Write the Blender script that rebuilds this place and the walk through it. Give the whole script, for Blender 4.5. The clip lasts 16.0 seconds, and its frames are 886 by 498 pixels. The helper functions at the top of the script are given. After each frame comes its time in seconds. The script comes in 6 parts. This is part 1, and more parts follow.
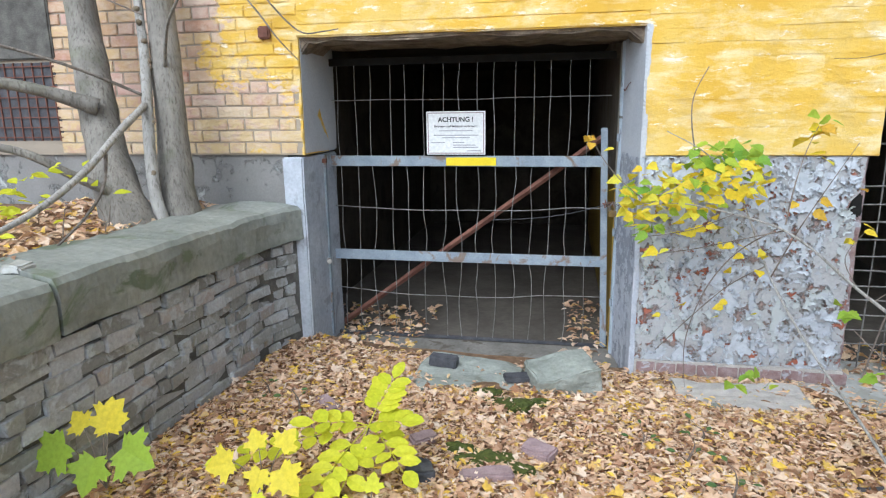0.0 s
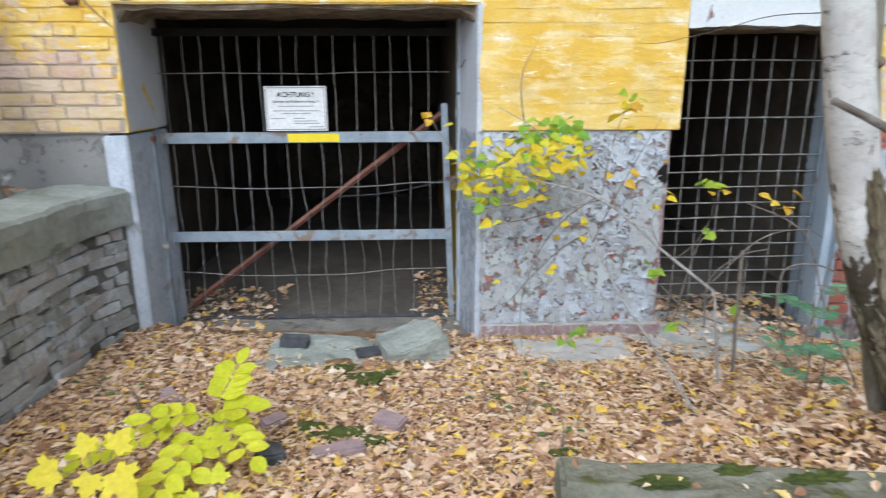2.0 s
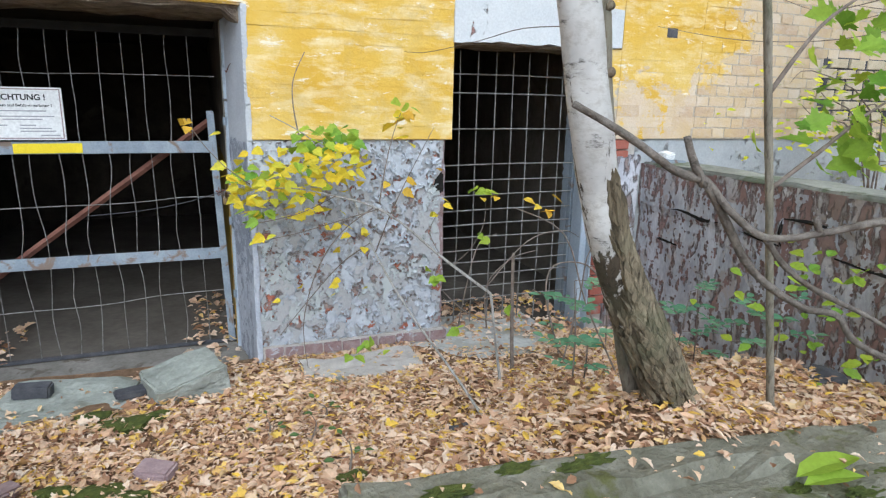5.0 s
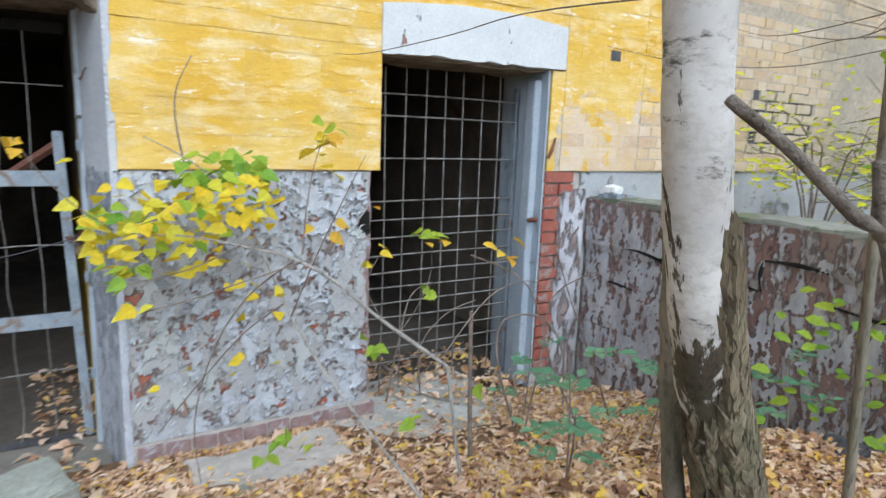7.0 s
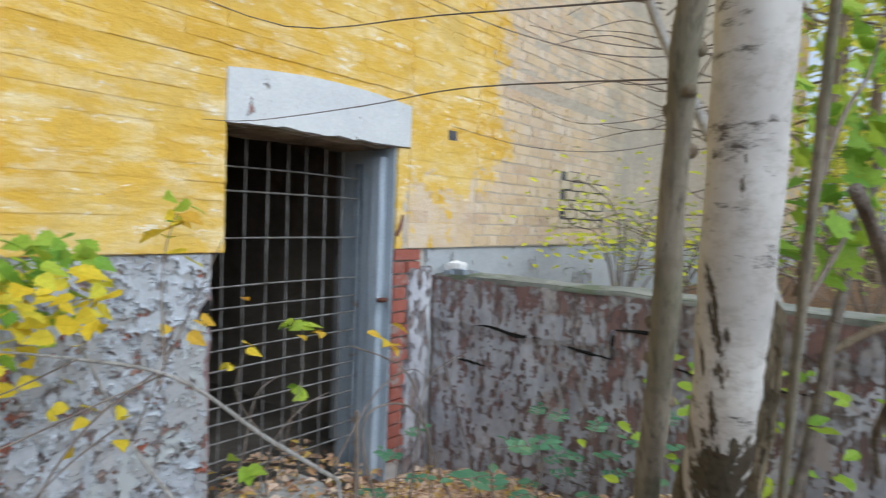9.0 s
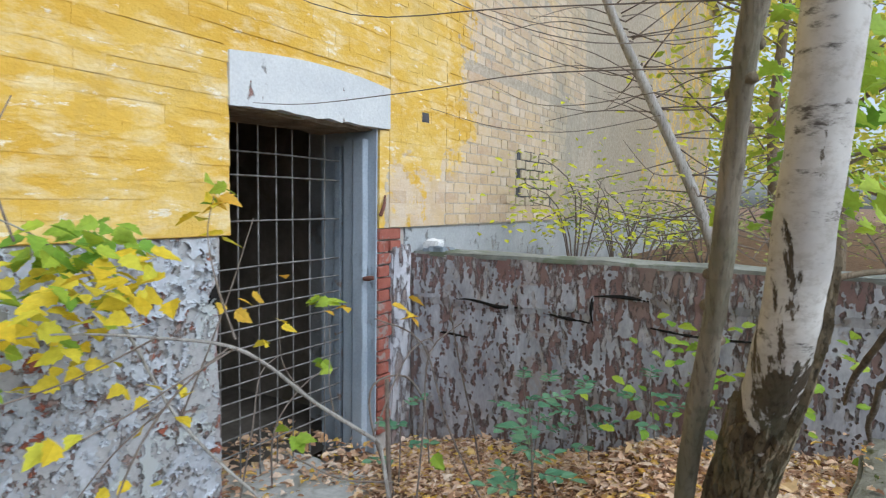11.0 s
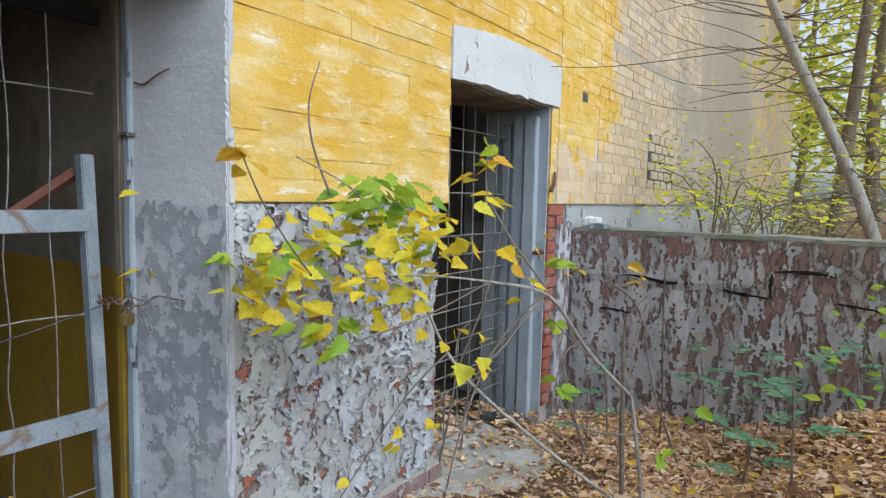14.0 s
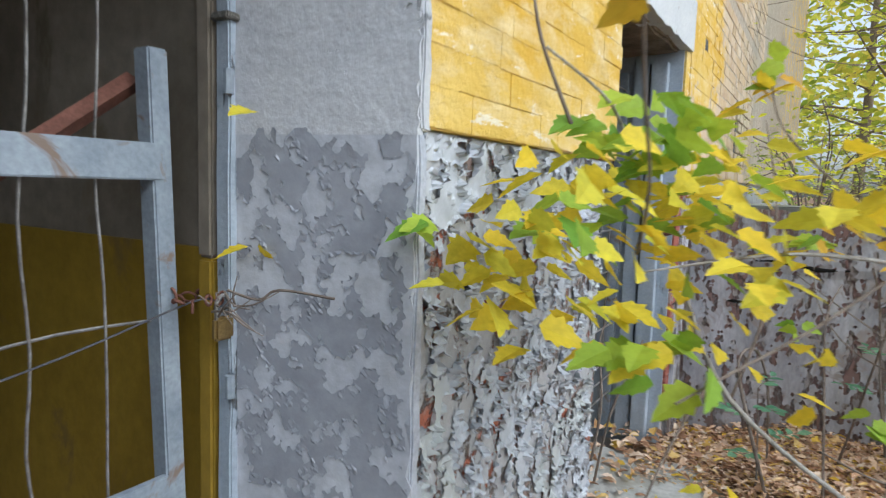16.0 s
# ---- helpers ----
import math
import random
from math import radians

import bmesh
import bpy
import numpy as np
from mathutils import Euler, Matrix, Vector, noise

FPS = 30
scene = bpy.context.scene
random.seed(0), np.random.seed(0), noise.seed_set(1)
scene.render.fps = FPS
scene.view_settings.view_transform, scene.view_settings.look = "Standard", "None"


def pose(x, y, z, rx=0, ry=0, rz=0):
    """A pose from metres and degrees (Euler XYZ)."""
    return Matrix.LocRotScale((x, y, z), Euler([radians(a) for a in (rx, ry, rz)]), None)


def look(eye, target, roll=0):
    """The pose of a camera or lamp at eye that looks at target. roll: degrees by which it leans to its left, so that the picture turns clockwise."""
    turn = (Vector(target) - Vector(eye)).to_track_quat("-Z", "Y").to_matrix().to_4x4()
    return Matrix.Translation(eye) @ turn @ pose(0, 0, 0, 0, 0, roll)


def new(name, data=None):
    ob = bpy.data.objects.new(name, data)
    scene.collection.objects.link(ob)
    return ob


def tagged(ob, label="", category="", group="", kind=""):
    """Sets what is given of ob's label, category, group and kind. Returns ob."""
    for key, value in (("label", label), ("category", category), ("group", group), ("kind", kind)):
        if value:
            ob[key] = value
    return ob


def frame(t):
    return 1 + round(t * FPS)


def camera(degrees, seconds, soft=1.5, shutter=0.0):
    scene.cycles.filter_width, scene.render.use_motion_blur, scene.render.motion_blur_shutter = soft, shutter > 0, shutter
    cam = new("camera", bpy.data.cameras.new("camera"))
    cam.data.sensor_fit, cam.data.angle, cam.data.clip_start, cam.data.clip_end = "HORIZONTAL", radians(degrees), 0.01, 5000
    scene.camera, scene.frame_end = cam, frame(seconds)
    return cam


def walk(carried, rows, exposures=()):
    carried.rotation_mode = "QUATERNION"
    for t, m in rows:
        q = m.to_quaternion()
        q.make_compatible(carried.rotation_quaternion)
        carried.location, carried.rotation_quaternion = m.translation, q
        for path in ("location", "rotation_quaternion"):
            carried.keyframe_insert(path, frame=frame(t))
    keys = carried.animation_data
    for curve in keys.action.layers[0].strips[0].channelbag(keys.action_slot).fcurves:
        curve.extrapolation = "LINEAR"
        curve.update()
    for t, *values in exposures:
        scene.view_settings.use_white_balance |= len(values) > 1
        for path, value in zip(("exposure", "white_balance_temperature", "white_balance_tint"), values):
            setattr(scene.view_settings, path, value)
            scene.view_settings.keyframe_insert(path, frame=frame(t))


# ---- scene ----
cam = camera(70.9, 16.0, soft=1.2, shutter=0.4)
PATH = [
    (0, (0.3, -3.923, 1.377), (-0.075, -2.007, 0.943), -0.7),
    (0.5, (0.341, -3.922, 1.351), (-0.072, -2.016, 0.905), -0.8),
    (1, (0.255, -3.973, 1.425), (-0.092, -2.068, 0.925), -0.8),
    (1.5, (0.315, -3.969, 1.425), (0.13, -2.047, 0.904), -0.6),
    (2, (0.384, -3.945, 1.408), (0.456, -2.016, 0.884), -0.2),
    (2.5, (0.425, -3.931, 1.412), (0.766, -2.032, 0.887), 0.5),
    (3, (0.439, -3.91, 1.416), (0.949, -2.05, 0.887), 0.7),
    (3.5, (0.434, -3.882, 1.423), (1.048, -2.052, 0.9), 1.1),
    (4, (0.399, -3.862, 1.439), (1.101, -2.06, 0.929), 1.6),
    (6.3, (0.615, -3.66, 1.265), (1.325, -1.842, 0.828), 1.1),
    (6.5, (0.547, -3.425, 1.296), (1.288, -1.621, 0.851), 1.6),
    (7, (0.556, -3.05, 1.299), (1.595, -1.379, 0.94), 2.2),
    (7.5, (0.585, -2.83, 1.299), (1.697, -1.185, 1.054), 1.8),
    (8, (0.599, -2.673, 1.309), (1.643, -0.976, 1.132), 1.8),
    (8.5, (0.459, -2.652, 1.306), (1.676, -1.071, 1.166), 2.2),
    (9, (0.4, -2.605, 1.305), (1.963, -1.362, 1.203), 2.2),
    (9.2, (0.373, -2.585, 1.318), (2.022, -1.459, 1.211), 2.0),
    (11.3, (-0.125, -2.305, 1.268), (1.589, -1.286, 1.118), 0.8),
    (11.5, (-0.208, -2.265, 1.268), (1.461, -1.175, 1.103), 1.2),
    (12, (-0.173, -2.161, 1.21), (1.318, -0.841, 1.025), 1.2),
    (12.5, (-0.183, -2.03, 1.173), (1.272, -0.67, 0.996), 1.3),
    (13, (-0.319, -1.945, 1.143), (1.188, -0.641, 0.971), 1.4),
    (13.5, (-0.469, -1.823, 1.141), (1.112, -0.609, 0.981), 1.5),
    (14, (-0.524, -1.727, 1.133), (1.12, -0.6, 0.965), 1.3),
    (14.5, (-0.507, -1.538, 1.059), (1.157, -0.444, 0.876), 1.5),
    (15, (-0.475, -1.264, 1.049), (1.202, -0.19, 0.858), 1.7),
    (15.5, (-0.43, -0.928, 1.025), (1.262, 0.123, 0.843), 1.5),
    (16, (-0.23, -0.654, 0.992), (1.471, 0.378, 0.79), 1.8),
]
walk(cam, [(t, look(e, p, r)) for t, e, p, r in PATH], exposures=[(0, 0.88, 5550, 5), (4, 0.66, 5550, 5), (7, 0.70, 5550, 5), (9, 0.42, 5550, 5), (11.5, 0.50, 5550, 5), (13, 0.50, 5700, 5), (16, 0.66, 5750, 5)])

# ---- light ----
world = bpy.data.worlds.new("world")
scene.world = world
world.use_nodes = True
wn = world.node_tree
sky = wn.nodes.new("ShaderNodeTexSky")
sky.sky_type = 'NISHITA'
sky.sun_disc = False
sky.sun_elevation, sky.sun_rotation = radians(45), radians(190)
sky.dust_density = 3.0
veil = wn.nodes.new("ShaderNodeHueSaturation")  # thin cloud takes the blue out of the sky
veil.inputs["Saturation"].default_value = 0.35
wn.links.new(sky.outputs[0], veil.inputs["Color"])
wn.links.new(veil.outputs[0], wn.nodes["Background"].inputs[0])
wn.nodes["Background"].inputs[1].default_value = 0.15
sun_data = bpy.data.lights.new("sun", 'SUN')
sun_data.energy, sun_data.angle, sun_data.color = 0.7, radians(60), (1.0, 0.97, 0.92)
sun = new("sun", sun_data)
sun.matrix_world = look((-4, -11, 13), (0, 0, 0))


# ---- node helpers ----
def material(name, rough=0.85, metal=0.0):
    m = bpy.data.materials.new(name)
    m.use_nodes = True
    b = m.node_tree.nodes["Principled BSDF"]
    b.inputs["Roughness"].default_value = rough
    b.inputs["Metallic"].default_value = metal
    b.inputs["Specular IOR Level"].default_value = 0.3
    return m, m.node_tree, b


def where(nt, stretch=(1, 1, 1), own=False):
    if own:
        src = nt.nodes.new("ShaderNodeTexCoord").outputs["Object"]
    else:
        src = nt.nodes.new("ShaderNodeNewGeometry").outputs["Position"]
    mp = nt.nodes.new("ShaderNodeMapping")
    mp.inputs["Scale"].default_value = stretch
    nt.links.new(src, mp.inputs[0])
    return mp.outputs[0]


def grain(nt, scale, detail=5.0, stretch=(1, 1, 1), rough=0.6, own=False, warp=0.0):
    n = nt.nodes.new("ShaderNodeTexNoise")
    n.inputs["Scale"].default_value, n.inputs["Detail"].default_value = scale, detail
    n.inputs["Roughness"].default_value, n.inputs["Distortion"].default_value = rough, warp
    nt.links.new(where(nt, stretch, own), n.inputs["Vector"])
    return n.outputs["Fac"]


def ramp(nt, fac, *stops):
    r = nt.nodes.new("ShaderNodeValToRGB")
    e = r.color_ramp.elements
    while len(e) < len(stops):
        e.new(0.5)
    for el, (p, c) in zip(e, stops):
        el.position = p
        el.color = (*c, 1) if isinstance(c, tuple) else (c, c, c, 1)
    nt.links.new(fac, r.inputs[0])
    return r.outputs[0]


def mix(nt, fac, a, b, kind='MIX'):
    x = nt.nodes.new("ShaderNodeMix")
    x.data_type, x.blend_type = 'RGBA', kind
    for sock, v in ((x.inputs[0], fac), (x.inputs[6], a), (x.inputs[7], b)):
        if isinstance(v, (int, float)):
            sock.default_value = v if sock.type == 'VALUE' else (v, v, v, 1)
        elif isinstance(v, tuple):
            sock.default_value = (*v, 1)
        else:
            nt.links.new(v, sock)
    return x.outputs[2]


def calc(nt, op, a, b=0.0, clamp=False):
    x = nt.nodes.new("ShaderNodeMath")
    x.operation, x.use_clamp = op, clamp
    for sock, v in ((x.inputs[0], a), (x.inputs[1], b)):
        if isinstance(v, (int, float)):
            sock.default_value = v
        else:
            nt.links.new(v, sock)
    return x.outputs[0]


def axis(nt, which, lo, hi, a=0.0, b=1.0):
    """A smooth step from a to b along a world axis."""
    g = nt.nodes.new("ShaderNodeNewGeometry")
    sp = nt.nodes.new("ShaderNodeSeparateXYZ")
    nt.links.new(g.outputs["Position"], sp.inputs[0])
    mr = nt.nodes.new("ShaderNodeMapRange")
    mr.interpolation_type = 'SMOOTHSTEP'
    for i, v in enumerate((lo, hi, a, b)):
        mr.inputs[1 + i].default_value = v
    nt.links.new(sp.outputs[which], mr.inputs[0])
    return mr.outputs[0]


def chance(nt, island=False):
    if island:
        return nt.nodes.new("ShaderNodeNewGeometry").outputs["Random Per Island"]
    return nt.nodes.new("ShaderNodeObjectInfo").outputs["Random"]


def finish(nt, b, colour, height=None, strength=0.5, dist=0.01, rough=None):
    nt.links.new(colour, b.inputs["Base Color"]) if not isinstance(colour, tuple) else None
    if height is not None:
        bp = nt.nodes.new("ShaderNodeBump")
        bp.inputs["Strength"].default_value, bp.inputs["Distance"].default_value = strength, dist
        nt.links.new(height, bp.inputs["Height"])
        nt.links.new(bp.outputs[0], b.inputs["Normal"])
    if rough is not None:
        nt.links.new(rough, b.inputs["Roughness"])


# ---- materials ----
def simple(name, c1, c2, scale, rough=0.85, bump=0.4, dist=0.004, metal=0.0, stretch=(1, 1, 1), own=False, spots=None):
    m, nt, b = material(name, rough, metal)
    col = ramp(nt, grain(nt, scale, 6, stretch, own=own), (0.3, c1), (0.7, c2))
    fine = grain(nt, scale * 9, 4, stretch, own=own)
    col = mix(nt, 0.35, col, ramp(nt, fine, (0.3, 0.25), (0.7, 0.95)), 'MULTIPLY')
    if spots:
        col = mix(nt, ramp(nt, grain(nt, scale * 0.7, 7, warp=1.2, own=own), (0.56, 0.0), (0.62, 1.0)), col, spots)
    finish(nt, b, col, fine, bump, dist)
    return m


def paint_mask(nt):
    """Where the yellow paint still holds on the facade."""
    east = axis(nt, 0, 3.4, 5.1, 1.0, 0.10)
    foot = calc(nt, 'MAXIMUM', axis(nt, 2, 1.30, 1.80, 0.42, 1.0), axis(nt, 0, 3.2, 3.34, 1.0, 0.0))
    west = calc(nt, 'MULTIPLY', axis(nt, 0, -2.7, -1.36, 0.05, 1.0), calc(nt, 'MAXIMUM', axis(nt, 2, 1.25, 1.85, 0.30, 0.85), axis(nt, 0, -1.45, -1.38)))
    cover = calc(nt, 'MULTIPLY', calc(nt, 'MULTIPLY', east, foot), calc(nt, 'MAXIMUM', west, axis(nt, 0, -1.40, -1.36)))
    cover = calc(nt, 'ADD', cover, calc(nt, 'MULTIPLY', axis(nt, 0, 7.5, 12.0), 0.35))
    n = calc(nt, 'ADD', calc(nt, 'MULTIPLY', grain(nt, 2.2, 10, (1, 1, 1.3), 0.72, warp=0.4), 0.95), calc(nt, 'MULTIPLY', grain(nt, 15, 8, (0.8, 1, 1.4), 0.7), 0.5))
    v = calc(nt, 'ADD', calc(nt, 'MULTIPLY', cover, 0.60), calc(nt, 'SUBTRACT', n, 0.725))
    return ramp(nt, v, (0.27, 0.0), (0.33, 1.0))


def facade_colour(nt, base, own_tone=None):
    yellow = ramp(nt, grain(nt, 1.5, 7, (1, 1, 1.5)), (0.30, (0.60, 0.345, 0.032)), (0.5, (0.68, 0.435, 0.07)), (0.68, (0.71, 0.51, 0.15)))
    fade = grain(nt, 5.5, 9, (0.75, 1, 1.9), 0.68, warp=0.3)
    if own_tone is not None:  # each brick has weathered a little differently
        fade = calc(nt, 'ADD', fade, calc(nt, 'MULTIPLY', calc(nt, 'SUBTRACT', own_tone, 0.5), 0.06))
    yellow = mix(nt, ramp(nt, fade, (0.47, 0.0), (0.66, 0.8)), yellow, (0.79, 0.66, 0.38))
    chip = grain(nt, 9, 10, (0.55, 1, 1.7), 0.72, warp=0.2)
    if own_tone is not None:
        chip = calc(nt, 'ADD', chip, calc(nt, 'MULTIPLY', calc(nt, 'SUBTRACT', own_tone, 0.5), 0.05))
    yellow = mix(nt, ramp(nt, chip, (0.585, 0.0), (0.63, 0.85)), yellow, (0.81, 0.75, 0.62))
    grime = ramp(nt, grain(nt, 2.6, 10, (1, 1, 0.8), 0.72, warp=0.5), (0.52, 0.0), (0.70, 0.55))
    yellow = mix(nt, grime, yellow, (0.50, 0.34, 0.11))
    return mix(nt, paint_mask(nt), base, yellow)


def facade_material(name, joint=False):
    m, nt, b = material(name, 0.82)
    tone = None
    if joint:
        base = ramp(nt, grain(nt, 22, 5), (0.3, (0.36, 0.30, 0.23)), (0.7, (0.56, 0.49, 0.40)))
        base = mix(nt, axis(nt, 0, -1.45, -1.2), (0.33, 0.28, 0.22), base)
    else:
        tone = chance(nt)
        left = ramp(nt, tone, (0.0, (0.44, 0.24, 0.17)), (0.25, (0.50, 0.33, 0.19)), (0.5, (0.58, 0.42, 0.22)), (0.75, (0.53, 0.35, 0.29)), (1.0, (0.60, 0.47, 0.36)))
        left = mix(nt, axis(nt, 2, 1.28, 1.5, 0.75, 0.0), left, (0.60, 0.46, 0.24))
        blotch = ramp(nt, grain(nt, 7, 9, (1, 1, 1.5), 0.7, warp=0.4), (0.50, 0.0), (0.60, 0.8))
        left = mix(nt, blotch, left, (0.50, 0.31, 0.25))
        right = ramp(nt, tone, (0.0, (0.52, 0.37, 0.25)), (0.5, (0.64, 0.50, 0.34)), (1.0, (0.66, 0.56, 0.45)))
        base = mix(nt, axis(nt, 0, 0.0, 2.0), left, right)
        dust = ramp(nt, grain(nt, 9, 10, (1, 1, 1.4), 0.75, warp=0.3), (0.44, 0.0), (0.64, 1.0))
        base = mix(nt, calc(nt, 'MULTIPLY', dust, axis(nt, 0, -1.0, 2.0, 0.45, 0.6)), base, (0.66, 0.58, 0.48))
        stain = ramp(nt, grain(nt, 4.0, 9, (1, 1, 1.2), 0.7, warp=0.5), (0.42, 0.0), (0.62, 0.65))
        base = mix(nt, calc(nt, 'MULTIPLY', stain, axis(nt, 0, 0.0, 2.0)), base, (0.62, 0.46, 0.24))
    mould = ramp(nt, grain(nt, 1.3, 10, (1, 1, 0.6), 0.72), (0.40, 0.0), (0.66, 1.0))
    mould = calc(nt, 'MULTIPLY', mould, calc(nt, 'MULTIPLY', axis(nt, 0, 4.3, 6.5), axis(nt, 0, 6.9, 9.6, 1.0, 0.1)))
    col = facade_colour(nt, base, tone)
    if not joint:
        col = mix(nt, 0.15, col, ramp(nt, tone, (0.0, 0.78), (1.0, 1.0)), 'MULTIPLY')
    col = mix(nt, calc(nt, 'MULTIPLY', mould, 0.75), col, (0.26, 0.25, 0.21))
    h = calc(nt, 'ADD', grain(nt, 60, 5), calc(nt, 'MULTIPLY', grain(nt, 13, 7, (0.8, 1, 1.5), 0.6), 2.5))
    finish(nt, b, col, h, 0.55, 0.008)
    return m


def peeling(name, over, under, scale, lo, hi, stretch=(1, 1, 1), brick=None, deep=0.012, dirt=None, brick_at=0.58):
    """Old paint coming off in flakes over plaster and brick."""
    m, nt, b = material(name, 0.75)
    n = grain(nt, scale, 12, stretch, 0.74, warp=0.15)
    hold = ramp(nt, n, (lo, 0.0), (hi, 1.0))
    o = ramp(nt, grain(nt, 2.3, 5), (0.3, over[0]), (0.7, over[1]))
    u = ramp(nt, grain(nt, 11, 6), (0.3, under[0]), (0.7, under[1]))
    if brick:
        u = mix(nt, ramp(nt, grain(nt, 4.2, 5, stretch, warp=0.4), (brick_at, 0.0), (brick_at + 0.04, 1.0)), u, brick)
    col = mix(nt, hold, u, o)
    if dirt:
        col = mix(nt, ramp(nt, grain(nt, 1.6, 8, (1, 1, 0.5), 0.7), (0.48, 0.0), (0.7, 0.8)), col, dirt)
    col = mix(nt, 0.3, col, ramp(nt, grain(nt, 70, 4), (0.3, 0.45), (0.7, 1.0)), 'MULTIPLY')
    h = calc(nt, 'ADD', calc(nt, 'MULTIPLY', hold, 1.0), calc(nt, 'MULTIPLY', grain(nt, 40, 5), 0.3))
    finish(nt, b, col, h, 0.9, deep)
    return m


def leaf_material(name, *stops, island=True, own_light=0.35):
    m, nt, b = material(name, 0.6)
    col = ramp(nt, chance(nt, island), *stops)
    col = mix(nt, 0.45, col, ramp(nt, grain(nt, 55, 4), (0.3, 0.5), (0.7, 1.0)), 'MULTIPLY')
    finish(nt, b, col, grain(nt, 90, 3), 0.3, 0.002)
    tr = nt.nodes.new("ShaderNodeBsdfTranslucent")
    nt.links.new(col, tr.inputs[0])
    ms = nt.nodes.new("ShaderNodeMixShader")
    ms.inputs[0].default_value = own_light
    out = nt.nodes["Material Output"]
    nt.links.new(b.outputs[0], ms.inputs[1])
    nt.links.new(tr.outputs[0], ms.inputs[2])
    nt.links.new(ms.outputs[0], out.inputs[0])
    return m


def bark_material(name, c1, c2, dark, white=None, ridges=False):
    m, nt, b = material(name, 0.9)
    col = ramp(nt, grain(nt, 9, 7, (1, 1, 0.35)), (0.3, c1), (0.7, c2))
    split = ramp(nt, grain(nt, 75, 7, (1, 1, 0.16), 0.65), (0.34, 0.8), (0.50, 0.0))
    col = mix(nt, split, col, dark)
    if ridges:
        col = mix(nt, 0.75, col, ramp(nt, chance(nt, True), (0.0, 0.3), (1.0, 1.0)), 'MULTIPLY')
    rings = ramp(nt, grain(nt, 6, 4, (0.5, 0.5, 4.5), 0.6, own=True), (0.55, 0.0), (0.68, 0.45))
    col = mix(nt, rings, col, c1)
    if c1[0] < 0.25:  # algae on the older bark
        col = mix(nt, ramp(nt, grain(nt, 3.5, 6, warp=0.5), (0.52, 0.0), (0.68, 0.5)), col, (0.16, 0.17, 0.10))
    h = grain(nt, 60, 7, (1, 1, 0.12), 0.7)
    if white:
        n = calc(nt, 'ADD', calc(nt, 'SUBTRACT', calc(nt, 'MULTIPLY', grain(nt, 14, 7, (1, 1, 0.16), 0.7), 1.9), 0.45), axis(nt, 2, 0.45, 1.25, -0.34, 0.19))
        w = ramp(nt, n, (0.44, 0.0), (0.49, 1.0))
        pale = ramp(nt, grain(nt, 5, 6), (0.3, white[0]), (0.7, white[1]))
        marks = ramp(nt, grain(nt, 15, 6, (0.6, 0.6, 1.8), 0.72), (0.57, 0.0), (0.66, 0.9))
        pale = mix(nt, ramp(nt, grain(nt, 22, 8, (1, 1, 1.6), 0.75), (0.48, 0.0), (0.62, 0.6)), pale, (0.36, 0.33, 0.29))
        pale = mix(nt, marks, pale, (0.07, 0.06, 0.05))
        col = mix(nt, w, col, pale)
        h = mix(nt, w, h, 0.55)
    finish(nt, b, col, h, 0.9, 0.012)
    return m


mat_brick = facade_material("painted brick")
mat_joint = facade_material("painted mortar", True)
mat_flake = simple("paint flake", (0.42, 0.445, 0.51), (0.56, 0.585, 0.65), 9, 0.7)
mat_under_pillar = peeling("bare plaster and brick", ((0.37, 0.37, 0.38), (0.49, 0.485, 0.49)), ((0.27, 0.19, 0.165), (0.38, 0.29, 0.26)), 9.0, 0.42, 0.47, brick=(0.42, 0.145, 0.09), brick_at=0.5)
mat_coat_pillar = simple("lilac grey paint coat", (0.43, 0.455, 0.50), (0.58, 0.605, 0.65), 2.6, 0.65, 0.35, 0.003, spots=(0.43, 0.45, 0.45))
mat_under_retain = peeling("stained maroon brick", ((0.20, 0.112, 0.10), (0.30, 0.20, 0.18)), ((0.34, 0.30, 0.29), (0.56, 0.54, 0.54)), 15.0, 0.45, 0.52, (1, 1, 0.35), dirt=(0.24, 0.195, 0.165))
mat_coat_retain = simple("chalky grey coat", (0.30, 0.295, 0.32), (0.60, 0.60, 0.63), 7.0, 0.75, 0.5, 0.005, stretch=(1, 1, 0.4), spots=(0.34, 0.30, 0.28))
mat_under_reveal = simple("pale grey undercoat", (0.46, 0.48, 0.54), (0.60, 0.62, 0.67), 3.0, 0.7)
mat_coat_reveal = simple("dark grey top coat", (0.28, 0.295, 0.34), (0.38, 0.395, 0.44), 2.4, 0.6, 0.3, 0.003)
mat_west_pillar = simple("blue grey wall paint", (0.42, 0.45, 0.51), (0.57, 0.60, 0.655), 5, 0.7, 0.5, 0.005, spots=(0.30, 0.31, 0.34))
mat_reveal_top = peeling("pale grey coat", ((0.46, 0.475, 0.51), (0.58, 0.59, 0.615)), ((0.36, 0.36, 0.37), (0.48, 0.48, 0.50)), 2.5, 0.30, 0.36)
mat_plinth_left = peeling("grey render", ((0.20, 0.19, 0.18), (0.27, 0.26, 0.25)), ((0.40, 0.40, 0.39), (0.52, 0.52, 0.50)), 3.5, 0.40, 0.46)
mat_plinth_right = peeling("pale render", ((0.36, 0.38, 0.40), (0.50, 0.52, 0.53)), ((0.26, 0.25, 0.23), (0.42, 0.40, 0.37)), 4.5, 0.38, 0.44)
